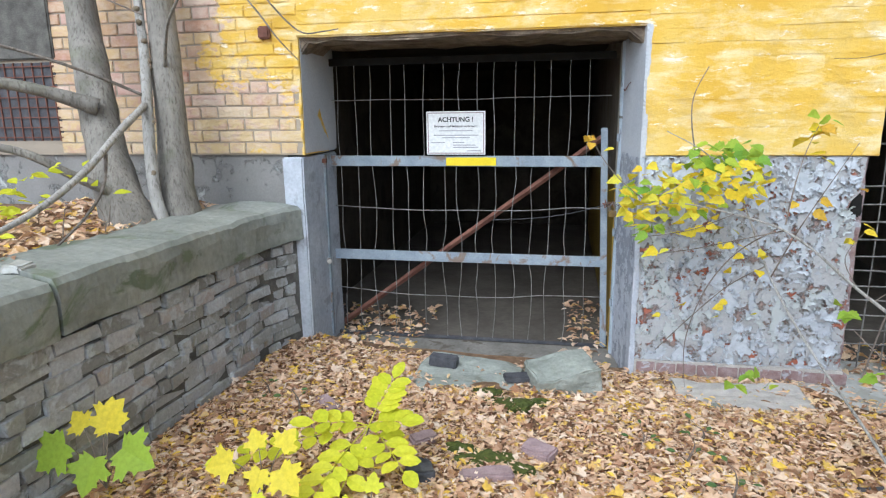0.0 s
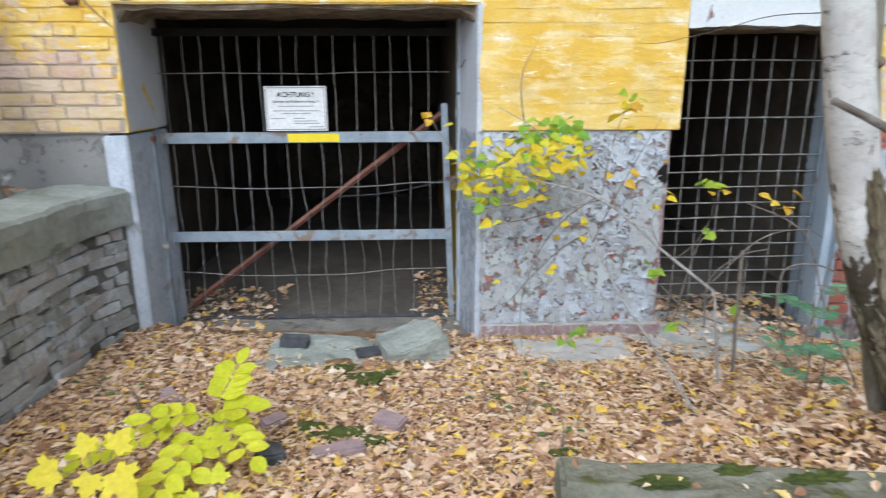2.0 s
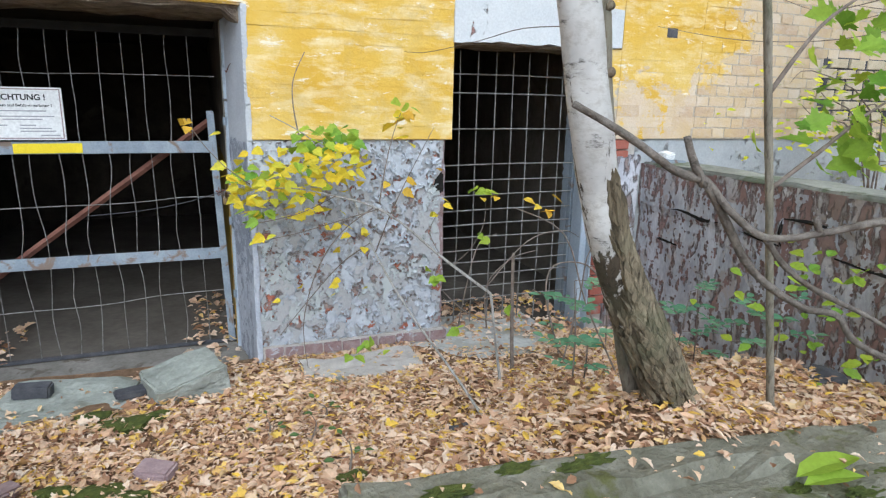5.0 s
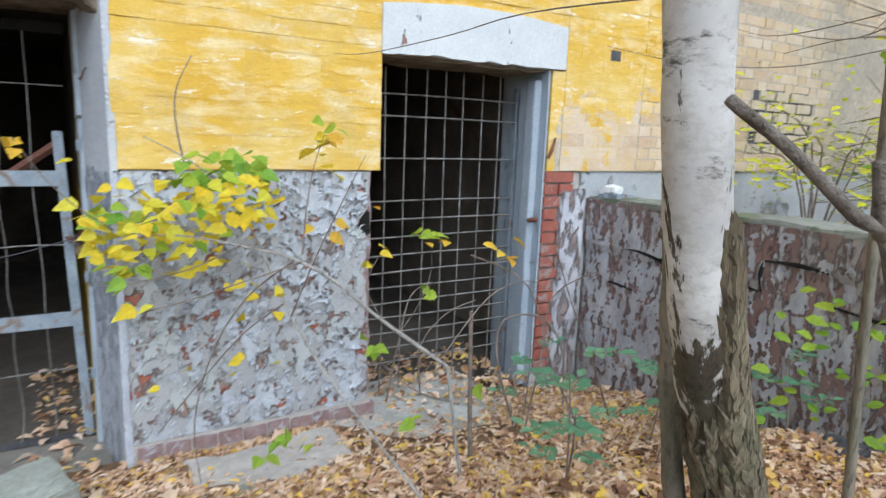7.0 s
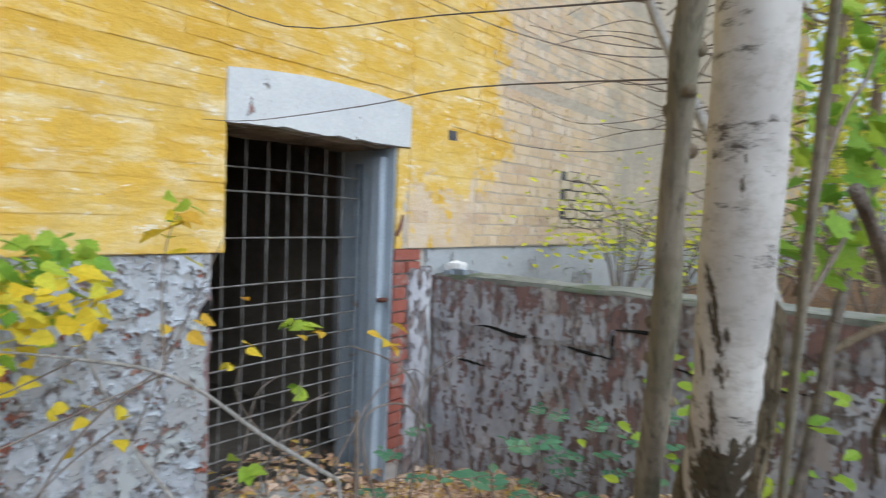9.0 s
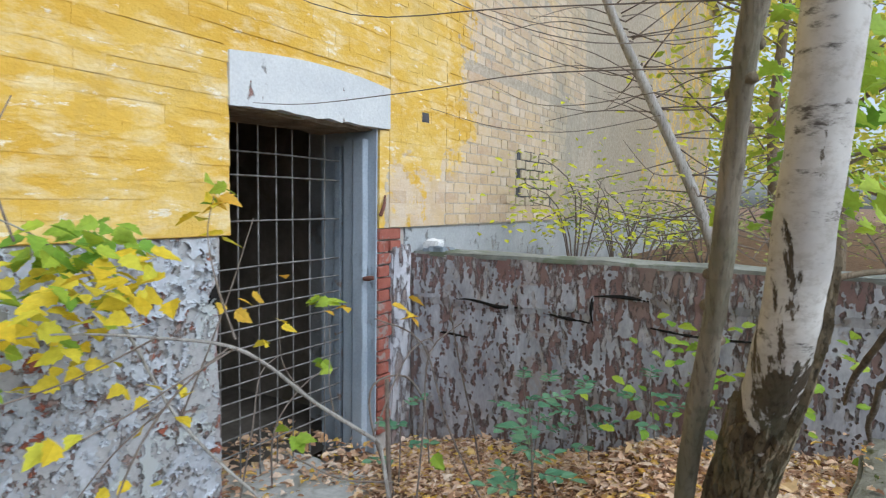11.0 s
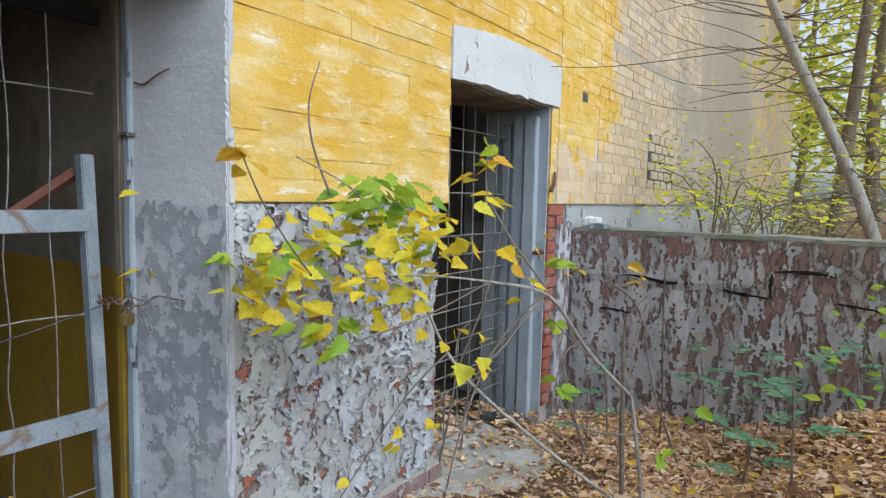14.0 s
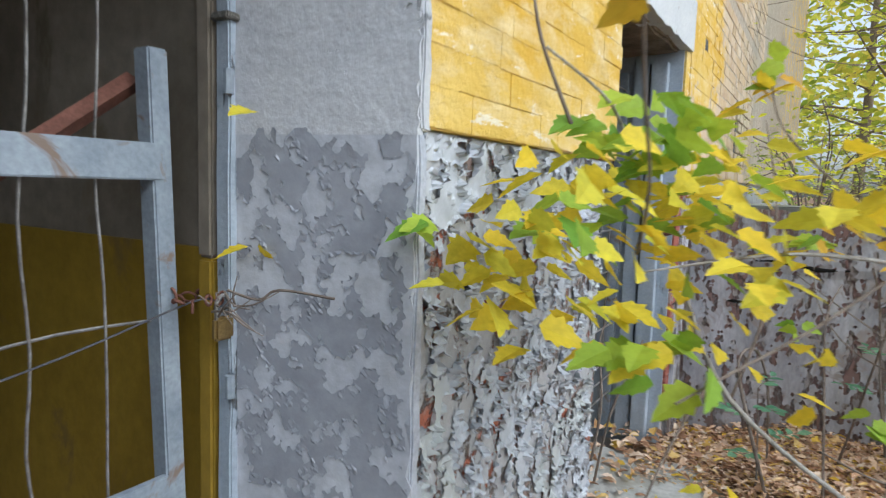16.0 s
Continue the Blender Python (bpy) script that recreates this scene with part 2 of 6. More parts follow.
mat_retain = peeling("peeled retaining wall", ((0.44, 0.44, 0.49), (0.68, 0.68, 0.72)), ((0.20, 0.13, 0.12), (0.38, 0.34, 0.33)), 13.0, 0.44, 0.50,
                     (1, 1, 0.42), brick=(0.21, 0.07, 0.06), deep=0.02, dirt=(0.27, 0.24, 0.23))
mat_lintel = peeling("whitened lintel", ((0.58, 0.60, 0.62), (0.72, 0.73, 0.73)), ((0.42, 0.38, 0.36), (0.52, 0.47, 0.45)), 11.0, 0.355, 0.38, (1, 1, 0.4), brick=(0.36, 0.20, 0.17), brick_at=0.45)
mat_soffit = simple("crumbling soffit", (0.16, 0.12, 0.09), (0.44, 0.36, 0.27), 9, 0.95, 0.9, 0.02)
mat_concrete = simple("weathered concrete", (0.42, 0.415, 0.39), (0.60, 0.595, 0.56), 3.5, 0.9, 0.6, 0.006, spots=(0.34, 0.33, 0.29))
mat_coping = simple("mossy concrete coping", (0.21, 0.22, 0.195), (0.34, 0.35, 0.315), 3.0, 0.92, 0.7, 0.008, spots=(0.14, 0.16, 0.11))
mat_block = simple("lichened concrete", (0.27, 0.285, 0.25), (0.43, 0.445, 0.40), 4.0, 0.92, 0.9, 0.012, spots=(0.20, 0.20, 0.16))
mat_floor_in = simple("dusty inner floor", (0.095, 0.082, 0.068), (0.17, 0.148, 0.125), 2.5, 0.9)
mat_threshold = simple("dirty threshold concrete", (0.17, 0.155, 0.135), (0.30, 0.28, 0.25), 5, 0.9, 0.7, 0.006, spots=(0.12, 0.10, 0.08))
mat_inner = simple("stained inner wall", (0.18, 0.155, 0.12), (0.31, 0.27, 0.22), 2.2, 0.9, spots=(0.17, 0.14, 0.10))
# Darker copy of mat_inner: the rooms' shade is put into its colour.
mat_inner_shaded = simple("shaded inner wall", (0.035, 0.03, 0.025), (0.09, 0.075, 0.06), 2.2, 0.95, spots=(0.03, 0.025, 0.02))
mat_inner_yellow = simple("old ochre dado", (0.27, 0.17, 0.02), (0.38, 0.25, 0.035), 2.6, 0.6, spots=(0.20, 0.13, 0.04))
mat_steel = simple("blue grey steel paint", (0.23, 0.27, 0.32), (0.35, 0.40, 0.45), 9, 0.55, 0.4, 0.002, spots=(0.20, 0.15, 0.12))
mat_frame = peeling("flaking blue-grey frame paint", ((0.33, 0.385, 0.45), (0.46, 0.515, 0.58)), ((0.22, 0.21, 0.20), (0.36, 0.35, 0.35)), 9.0, 0.36, 0.41, (1, 1, 0.3))
mat_wire = simple("galvanised wire", (0.11, 0.095, 0.085), (0.36, 0.35, 0.34), 22, 0.55, metal=0.3)
mat_rust = simple("rusty iron", (0.13, 0.055, 0.04), (0.24, 0.11, 0.08), 14, 0.85)
mat_red_brick = simple("red brick", (0.28, 0.085, 0.06), (0.42, 0.15, 0.11), 12, 0.85, spots=(0.30, 0.24, 0.22))
mat_dusty_brick = simple("dusty footing brick", (0.28, 0.17, 0.16), (0.42, 0.33, 0.33), 14, 0.9, 0.8, 0.01, spots=(0.44, 0.44, 0.48))
mat_mortar = simple("pale mortar", (0.42, 0.39, 0.36), (0.58, 0.54, 0.50), 18, 0.95)
mat_soil = simple("leaf mould", (0.20, 0.12, 0.07), (0.40, 0.25, 0.15), 14, 0.95, 0.9, 0.03)
mat_slab = simple("mossy slab", (0.12, 0.112, 0.075), (0.28, 0.27, 0.215), 4.5, 0.95, 0.9, 0.018, spots=(0.09, 0.092, 0.03))
mat_crumble = simple("grey crumbled mortar", (0.085, 0.08, 0.072), (0.20, 0.19, 0.17), 12, 0.95, 0.8, 0.01)
mat_vent = simple("pale ochre brick", (0.50, 0.42, 0.29), (0.66, 0.57, 0.42), 16, 0.9)
mat_moss = simple("moss", (0.05, 0.07, 0.015), (0.13, 0.15, 0.03), 30, 0.95, 0.9, 0.01)
# Near black in place of deep shade: cracks, pillar hole, the gate's top rail.
mat_shade_black = simple("black for shade", (0.008, 0.007, 0.006), (0.02, 0.018, 0.016), 12, 0.95)
mat_white = simple("white enamel sheet", (0.78, 0.78, 0.78), (0.84, 0.84, 0.83), 6, 0.4, 0.05)
mat_black = simple("black print", (0.02, 0.02, 0.022), (0.04, 0.04, 0.04), 30, 0.6, 0.0)
mat_grey_print = simple("grey print", (0.35, 0.35, 0.37), (0.42, 0.42, 0.44), 30, 0.6, 0.0)
mat_red_print = simple("dull red border", (0.30, 0.22, 0.22), (0.34, 0.26, 0.26), 30, 0.6, 0.0)
mat_yellow_tape = simple("yellow tape", (0.82, 0.62, 0.01), (0.90, 0.72, 0.02), 18, 0.5, 0.1)
mat_dark = simple("dark slate", (0.05, 0.05, 0.06), (0.12, 0.12, 0.13), 12, 0.7)
mat_pink_brick = simple("dusty pink brick", (0.28, 0.20, 0.21), (0.42, 0.31, 0.31), 14, 0.9)
mat_brass = simple("tarnished brass", (0.22, 0.15, 0.06), (0.36, 0.25, 0.10), 20, 0.5, metal=0.6)
mat_litter = leaf_material("fallen leaves", (0.0, (0.22, 0.11, 0.06)), (0.11, (0.46, 0.26, 0.15)), (0.25, (0.70, 0.46, 0.30)), (0.40, (0.83, 0.61, 0.43)), (0.56, (0.90, 0.75, 0.60)),
                           (0.68, (0.79, 0.53, 0.34)), (0.80, (0.88, 0.67, 0.46)), (0.91, (0.90, 0.62, 0.08)), (1.0, (0.62, 0.37, 0.21)), own_light=0.25)
mat_leaf_yellow = leaf_material("yellow leaf", (0.0, (0.82, 0.60, 0.03)), (0.6, (0.86, 0.72, 0.06)), (1.0, (0.66, 0.66, 0.06)), own_light=0.4)
mat_leaf_lime = leaf_material("lime leaf", (0.0, (0.62, 0.66, 0.03)), (1.0, (0.80, 0.78, 0.05)), own_light=0.4)
mat_leaf_green = leaf_material("green leaf", (0.0, (0.20, 0.40, 0.05)), (1.0, (0.50, 0.62, 0.06)), own_light=0.4)
mat_leaf_orange = leaf_material("turning leaf", (0.0, (0.74, 0.44, 0.05)), (1.0, (0.84, 0.62, 0.06)), own_light=0.4)
mat_leaf_wood = leaf_material("autumn crown", (0.0, (0.30, 0.42, 0.05)), (0.35, (0.62, 0.66, 0.08)), (0.7, (0.86, 0.80, 0.13)), (1.0, (0.93, 0.80, 0.13)), own_light=0.6)
mat_leaf_thicket = leaf_material("thicket leaf", (0.0, (0.22, 0.32, 0.07)), (0.5, (0.42, 0.46, 0.13)), (1.0, (0.66, 0.60, 0.20)), own_light=0.4)
mat_leaf_weed = leaf_material("dark weed leaf", (0.0, (0.06, 0.13, 0.05)), (1.0, (0.14, 0.22, 0.07)), own_light=0.3)
mat_leaf_teal = leaf_material("bramble leaf", (0.0, (0.10, 0.25, 0.14)), (1.0, (0.22, 0.40, 0.23)), own_light=0.3)
mat_birch = bark_material("birch bark", (0.065, 0.05, 0.034), (0.14, 0.112, 0.078), (0.02, 0.016, 0.012), ((0.42, 0.40, 0.38), (0.66, 0.645, 0.615)))
mat_bark_dark = bark_material("furrowed bark", (0.17, 0.135, 0.085), (0.42, 0.35, 0.24), (0.03, 0.022, 0.015), ridges=True)
mat_bark = bark_material("grey bark", (0.17, 0.155, 0.135), (0.31, 0.285, 0.25), (0.09, 0.078, 0.064))
mat_bark_brown = bark_material("brown bark", (0.17, 0.13, 0.09), (0.30, 0.24, 0.17), (0.08, 0.06, 0.04))
mat_stem = bark_material("olive grey bark", (0.20, 0.178, 0.135), (0.35, 0.31, 0.245), (0.10, 0.085, 0.064))
mat_leaning = bark_material("pale grey bark", (0.30, 0.285, 0.26), (0.46, 0.44, 0.41), (0.14, 0.12, 0.10))
mat_twig = simple("twig bark", (0.14, 0.11, 0.09), (0.30, 0.25, 0.21), 25, 0.85)
mat_dead = simple("dead wood", (0.13, 0.105, 0.085), (0.33, 0.29, 0.25), 16, 0.9, 0.9, 0.012, spots=(0.14, 0.12, 0.10))


# ---- mesh helpers ----
rng = random.Random(7)


def to_mesh(name, bm, mat, smooth=False):
    me = bpy.data.meshes.new(name)
    bm.normal_update()
    bm.to_mesh(me)
    bm.free()
    me.materials.append(mat)
    if smooth:
        for p in me.polygons:
            p.use_smooth = True
    return me


def part(name, bm, mat, parent=None, label="", smooth=False):
    ob = new(name, to_mesh(name, bm, mat, smooth))
    if parent:
        ob.parent = parent
    if label:
        ob["label"] = label
    return ob


def thing(name, at, label, category, group="", kind=""):
    ob = new(name)
    ob.location = at
    ob.empty_display_size = 0.1
    bpy.context.view_layer.update()
    return tagged(ob, label, category, group, kind)


def child(name, bm, mat, parent, label="", smooth=False):
    """A part given in world coordinates, set under its thing."""
    ob = part(name, bm, mat, parent, label, smooth)
    ob.matrix_parent_inverse = Matrix.Translation(parent.location).inverted() if parent.parent is None else Matrix()
    return ob


def box(x0, x1, y0, y1, z0, z1, bevel=0.0, bm=None):
    bm = bm or bmesh.new()
    r = bmesh.ops.create_cube(bm, size=1)["verts"]
    for v in r:
        v.co = Vector((x0 + (x1 - x0) * (v.co.x + 0.5), y0 + (y1 - y0) * (v.co.y + 0.5), z0 + (z1 - z0) * (v.co.z + 0.5)))
    if bevel:
        es = list({e for v in r for e in v.link_edges})
        bmesh.ops.bevel(bm, geom=es, offset=bevel, segments=2, affect='EDGES')
    return bm


def rough_block(x0, x1, y0, y1, z0, z1, cuts=6, amount=0.015, seed=0, bevel=0.01):
    """A block with worn, uneven faces."""
    bm = box(x0, x1, y0, y1, z0, z1, bevel)
    long = [e for e in bm.edges if e.calc_length() > 0.06]
    bmesh.ops.subdivide_edges(bm, edges=long, cuts=cuts, use_grid_fill=True)
    for v in bm.verts:
        p = v.co * 7 + Vector((seed * 3.1, seed, 0))
        v.co += noise.noise_vector(p) * amount + noise.noise_vector(p * 3.3) * amount * 0.4
    return bm


def tube(points, radii, sides=8, bm=None, steps=4, wobble=0.0):
    """A tapered limb along a smooth line through the points."""
    bm = bm or bmesh.new()
    ps = [Vector(p) for p in points]
    line, rad = [], []
    for i in range(len(ps) - 1):
        a, b, c, d = ps[max(i - 1, 0)], ps[i], ps[i + 1], ps[min(i + 2, len(ps) - 1)]
        for k in range(steps):
            u = k / steps
            q = 0.5 * ((2 * b) + (c - a) * u + (2 * a - 5 * b + 4 * c - d) * u * u + (3 * b - a - 3 * c + d) * u ** 3)
            line.append(q)
            rad.append(radii[i] + (radii[i + 1] - radii[i]) * u)
    line.append(ps[-1])
    rad.append(radii[-1])
    rings = []
    ref = Vector((0.31, 0.87, 0.2))
    for i, q in enumerate(line):
        way = (line[min(i + 1, len(line) - 1)] - line[max(i - 1, 0)]).normalized()
        s = way.cross(ref)
        s = s.normalized() if s.length > 1e-3 else way.orthogonal().normalized()
        t = way.cross(s)
        ring = []
        for k in range(sides):
            a = 2 * math.pi * k / sides
            r = rad[i] * (1 + wobble * noise.noise(q * 9 + Vector((k * 1.7, 0, 0))))
            ring.append(bm.verts.new(q + s * (math.cos(a) * r) + t * (math.sin(a) * r)))
        rings.append(ring)
    for a, b in zip(rings, rings[1:]):
        for k in range(sides):
            bm.faces.new((a[k], a[(k + 1) % sides], b[(k + 1) % sides], b[k]))
    bm.faces.new(list(reversed(rings[0])))
    bm.faces.new(rings[-1])
    return bm


OVAL = ((0, 0), (0.22, 0.3), (0.27, 0.55), (0.16, 0.82), (0, 1.05), (-0.16, 0.82), (-0.27, 0.55), (-0.22, 0.3))
TOOTHED = ((0, 0), (0.16, 0.12), (0.30, 0.34), (0.24, 0.42), (0.33, 0.58), (0.20, 0.68), (0.17, 0.82), (0, 1.08),
           (-0.17, 0.82), (-0.20, 0.68), (-0.33, 0.58), (-0.24, 0.42), (-0.30, 0.34), (-0.16, 0.12))
HALF_MAPLE = ((0, 0), (0.12, -0.06), (0.38, -0.15), (0.33, -0.04), (0.46, -0.03), (0.40, 0.12), (0.50, 0.19), (0.74, 0.30), (0.60, 0.39), (0.66, 0.52),
              (0.50, 0.49), (0.36, 0.49), (0.33, 0.60), (0.40, 0.73), (0.26, 0.74), (0.19, 0.87), (0, 1.08))
CURLED = ((0, 0), (0.15, 0.2), (0.19, 0.5), (0.10, 0.82), (0, 1.05), (-0.13, 0.8), (-0.17, 0.5), (-0.12, 0.2))
HALF_LOBED = ((0, 0), (0.16, 0.06), (0.35, 0.15), (0.30, 0.27), (0.42, 0.43), (0.29, 0.50), (0.29, 0.66), (0.18, 0.74), (0.13, 0.90), (0, 1.10))
LOBED = HALF_LOBED + tuple((-x, y) for x, y in reversed(HALF_LOBED[1:-1]))
MAPLE = HALF_MAPLE + tuple((-x, y) for x, y in reversed(HALF_MAPLE[1:-1]))


def leaves(name, spots, shape, mat, parent=None, curl=0.25, kind=""):
    """One mesh of many leaves. Each spot: place, direction of the blade, normal, length."""
    verts, faces = [], []
    for place, way, up, size in spots:
        way, up = Vector(way).normalized(), Vector(up)
        side = way.cross(up)
        side = side.normalized() if side.length > 1e-4 else way.orthogonal().normalized()
        up = side.cross(way)
        n0 = len(verts)
        verts.append(Vector(place) + way * (0.45 * size))
        for x, y in shape:
            lift = curl * (abs(x) * 1.1 - 0.5 * (y - 0.4) ** 2)
            verts.append(Vector(place) + side * (x * size) + way * (y * size) + up * (lift * size))
        k = len(shape)
        faces += [(n0, n0 + 1 + i, n0 + 1 + (i + 1) % k) for i in range(k)]
    me = bpy.data.meshes.new(name)
    me.from_pydata([tuple(v) for v in verts], [], faces)
    me.materials.append(mat)
    ob = new(name, me)
    if parent:
        ob.parent = parent
        ob.matrix_parent_inverse = Matrix.Translation(parent.location).inverted()
    if kind:
        ob["kind"] = kind
    return ob


def any_way(r, flat=1.0):
    a = r.uniform(0, 2 * math.pi)
    return Vector((math.cos(a), math.sin(a), r.uniform(-flat, flat)))


# ---- ground ----
LEVELS = ((-1.5, -0.1, -0.20), (-0.6, -0.1, -0.27), (0.5, -0.05, -0.30), (1.4, -0.1, -0.31), (2.4, -0.1, -0.33), (3.4, 0.0, -0.38),
          (3.5, -0.9, -0.28), (3.5, -1.5, -0.19), (2.95, -1.85, 0.14), (3.4, -2.3, 0.04), (2.6, -1.1, -0.24), (1.95, -2.22, 0.33), (2.4, -2.5, 0.26), (1.15, -2.2, 0.16), (1.5, -1.3, -0.22),
          (1.1, -1.7, -0.10), (0.4, -1.2, -0.25), (-0.6, -1.2, -0.24), (-1.5, -1.2, -0.20), (-1.5, -2.2, -0.12), (-0.3, -2.4, -0.14),
          (0.3, -3.9, 0.02), (0.5, -2.8, -0.08), (1.6, -3.1, 0.15), (2.8, -3.2, 0.2), (0.6, -2.3, -0.12), (-1.2, -4.0, 0.0), (1.9, -1.75, 0.08), (1.5, -1.95, 0.10))


def ground_z(x, y):
    top = low = 0.0
    for a, b, z in LEVELS:
        w = 1 / ((x - a) ** 2 + (y - b) ** 2 + 0.03) ** 1.7
        top += w * z
        low += w
    return top / low + 0.025 * noise.noise(Vector((x * 2.3, y * 2.3, 0)))


def span(lo, hi, step, far):
    n = round((hi - lo) / step)
    inner = [lo + (hi - lo) * i / n for i in range(n + 1)]
    out, d, q = [], step, 0
    while q < far:
        d *= 1.7
        q += d
        out.append(q)
    return [lo - q for q in reversed(out)] + inner + [hi + q for q in out]


xs, ys = span(-2.0, 4.0, 0.1, 900), span(-5.0, 0.6, 0.1, 900)
grid_verts = [(x, y, (ground_z(x, y) if -9 < x < 11 and -12 < y < 7 else -0.1) - (0.4 if y > 0.15 and -9 < x < 17 else 0.0)) for y in ys for x in xs]
w = len(xs)
grid_faces = [(j * w + i, j * w + i + 1, (j + 1) * w + i + 1, (j + 1) * w + i) for j in range(len(ys) - 1) for i in range(w - 1)]
me = bpy.data.meshes.new("ground")
me.from_pydata(grid_verts, [], grid_faces)
me.materials.append(mat_soil)
tagged(new("ground", me), "dark leaf-mould soil under fallen leaves", "ground", kind="structure")


def bed(name, x0, x1, y0, y1, z, label):
    bm = bmesh.new()
    bmesh.ops.create_grid(bm, x_segments=30, y_segments=30, size=0.5)
    for v in bm.verts:
        x, y = x0 + (v.co.x + 0.5) * (x1 - x0), y0 + (v.co.y + 0.5) * (y1 - y0)
        v.co = Vector((x, y, z + 0.05 * noise.noise(Vector((x, y, 3)))))
    return tagged(part(name, bm, mat_soil), label, "soil", kind="structure")


bed("ground_terrace_west", -14, -1.9, -8, 0.0, 0.74, "raised leaf-covered soil behind the old brick retaining wall")
bed("ground_terrace_east", 3.75, 40, -16, 0.0, 0.5, "raised woodland soil behind the peeling retaining wall")

# ---- building ----
FRONT = 0.004
GX0, GX1, GTOP = -1.41, 0.76, 1.85
DX0, DX1, DTOP = 2.035, 3.20, 1.715
PLINTH = 1.10


def wall(name, x0, x1, z0, z1, mat, label, y0=FRONT, y1=0.45):
    return tagged(part(name, box(x0, x1, y0, y1, z0, z1), mat), label, "wall", kind="structure")


upper_left = wall("wall_upper_west", -9, GX0 + 0.01, PLINTH, 6.0, mat_joint, "bare and yellow-painted brick wall west of the gate", y0=0.007)
upper_mid = wall("wall_upper_middle", GX1, DX0, PLINTH, 6.0, mat_joint, "yellow-painted brick wall between gate and door")
upper_gate = wall("wall_over_gate", GX0 + 0.01, GX1, GTOP, 6.0, mat_joint, "yellow-painted brick wall above the gate opening")
upper_door = wall("wall_over_door", DX0, 3.31, 1.92, 6.0, mat_joint, "yellow-painted brick wall above the door lintel")
upper_right = wall("wall_upper_east", 3.31, 17, PLINTH, 6.0, mat_joint, "weathered brick wall with flaking yellow paint east of the door", y0=0.0032)
wall("wall_door_jamb", DX1 + 0.01, 3.31, PLINTH, 1.72, mat_joint, "narrow brick strip beside the door opening")
wall("wall_plinth_west", -9, GX0 - 0.12, -0.6, PLINTH, mat_plinth_left, "grey rendered plinth of the facade", y0=0.03)
wall("wall_plinth_east", 3.52, 17, -0.6, PLINTH, mat_plinth_right, "pale grey rendered plinth of the facade", y0=0.02)
tagged(part("wall_back", box(-9, 17, 6.0, 6.3, -0.6, 6.0), mat_inner), "dark back wall of the building", "wall", kind="structure")
tagged(part("wall_far_end", box(16.7, 17, 0.45, 6.0, -0.6, 6.0), mat_inner), "end wall of the building", "wall", kind="structure")
tagged(part("wall_near_end", box(-9, -8.7, 0.45, 6.0, -0.6, 6.0), mat_inner), "end wall of the building", "wall", kind="structure")
tagged(part("roof", box(-9.2, 17.2, -0.15, 6.4, 6.0, 6.15), mat_concrete), "flat concrete roof of the building", "roof", kind="structure")

# middle pillar: plinth with its splayed reveal
bm = bmesh.new()
rows = 110
rings = []
for j in range(rows + 1):
    z = -0.6 + 1.698 * j / rows
    chip = 0.030 * max(0.0, noise.noise(Vector((z * 8, 2, 0)))) + 0.012 * noise.noise(Vector((z * 31, 5, 0)))
    chip += 0.055 * math.exp(-((z - 0.80) / 0.075) ** 4) + 0.02 * math.exp(-((z - 0.55) / 0.2) ** 2)  # brick broken out of the corner
    worn = 0.007 * noise.noise(Vector((z * 13, 7, 1))) + 0.004 * noise.noise(Vector((z * 40, 3, 2)))
    rings.append([bm.verts.new((x, y, z)) for x, y in ((GX1 + 0.008 + worn, 0.016), (DX0 - 0.052 - chip, 0.02), (DX0 - 0.05 - chip * 0.6, 0.12), (DX0 - 0.05, 0.45), (0.74, 0.45), (0.68, 0.41))])
for lower, upper in zip(rings, rings[1:]):
    for i in range(6):
        bm.faces.new((lower[i], lower[(i + 1) % 6], upper[(i + 1) % 6], upper[i]))
bm.faces.new(rings[-1])
pillar = tagged(part("wall_pillar", bm, mat_under_pillar), "pillar base with flaking lilac-grey paint over brick", "wall", kind="structure")


def reveal(name, corners, z0, z1, mat, label, depth=0.012, seed=0):
    """A thin plaster coat on the side of an opening, running in from the front."""
    (xa, ya), (xb, yb) = corners
    bm = bmesh.new()
    d = Vector((xb - xa, yb - ya, 0))
    nrm = Vector((d.y, -d.x, 0)).normalized() * depth
    rows = 60
    cols = 6
    front = [[bm.verts.new(Vector((xa, ya, z0)) + d * (i / cols) - nrm + Vector((0, 0, (z1 - z0) * j / rows))
              + nrm * (0.15 * noise.noise(Vector((i * 0.7 + seed, j * 0.22, seed)))) + (d * (0.035 * noise.noise(Vector((j * 0.9, seed, 3))) + 0.012) if i == 0 else Vector())) for i in range(cols + 1)] for j in range(rows + 1)]
    back = [[bm.verts.new(Vector((xa, ya, z0)) + d * (i / cols) + Vector((0, 0, (z1 - z0) * j / rows))) for i in (0, cols)] for j in range(rows + 1)]
    for j in range(rows):
        for i in range(cols):
            bm.faces.new((front[j][i], front[j][i + 1], front[j + 1][i + 1], front[j + 1][i]))
        bm.faces.new((back[j][0], front[j][0], front[j + 1][0], back[j + 1][0]))
        bm.faces.new((front[j][cols], back[j][1], back[j + 1][1], front[j + 1][cols]))
    bm.faces.new([v for v in front[rows]] + [back[rows][1], back[rows][0]])
    return tagged(part(name, bm, mat, smooth=False), label, "plaster", kind="structure")


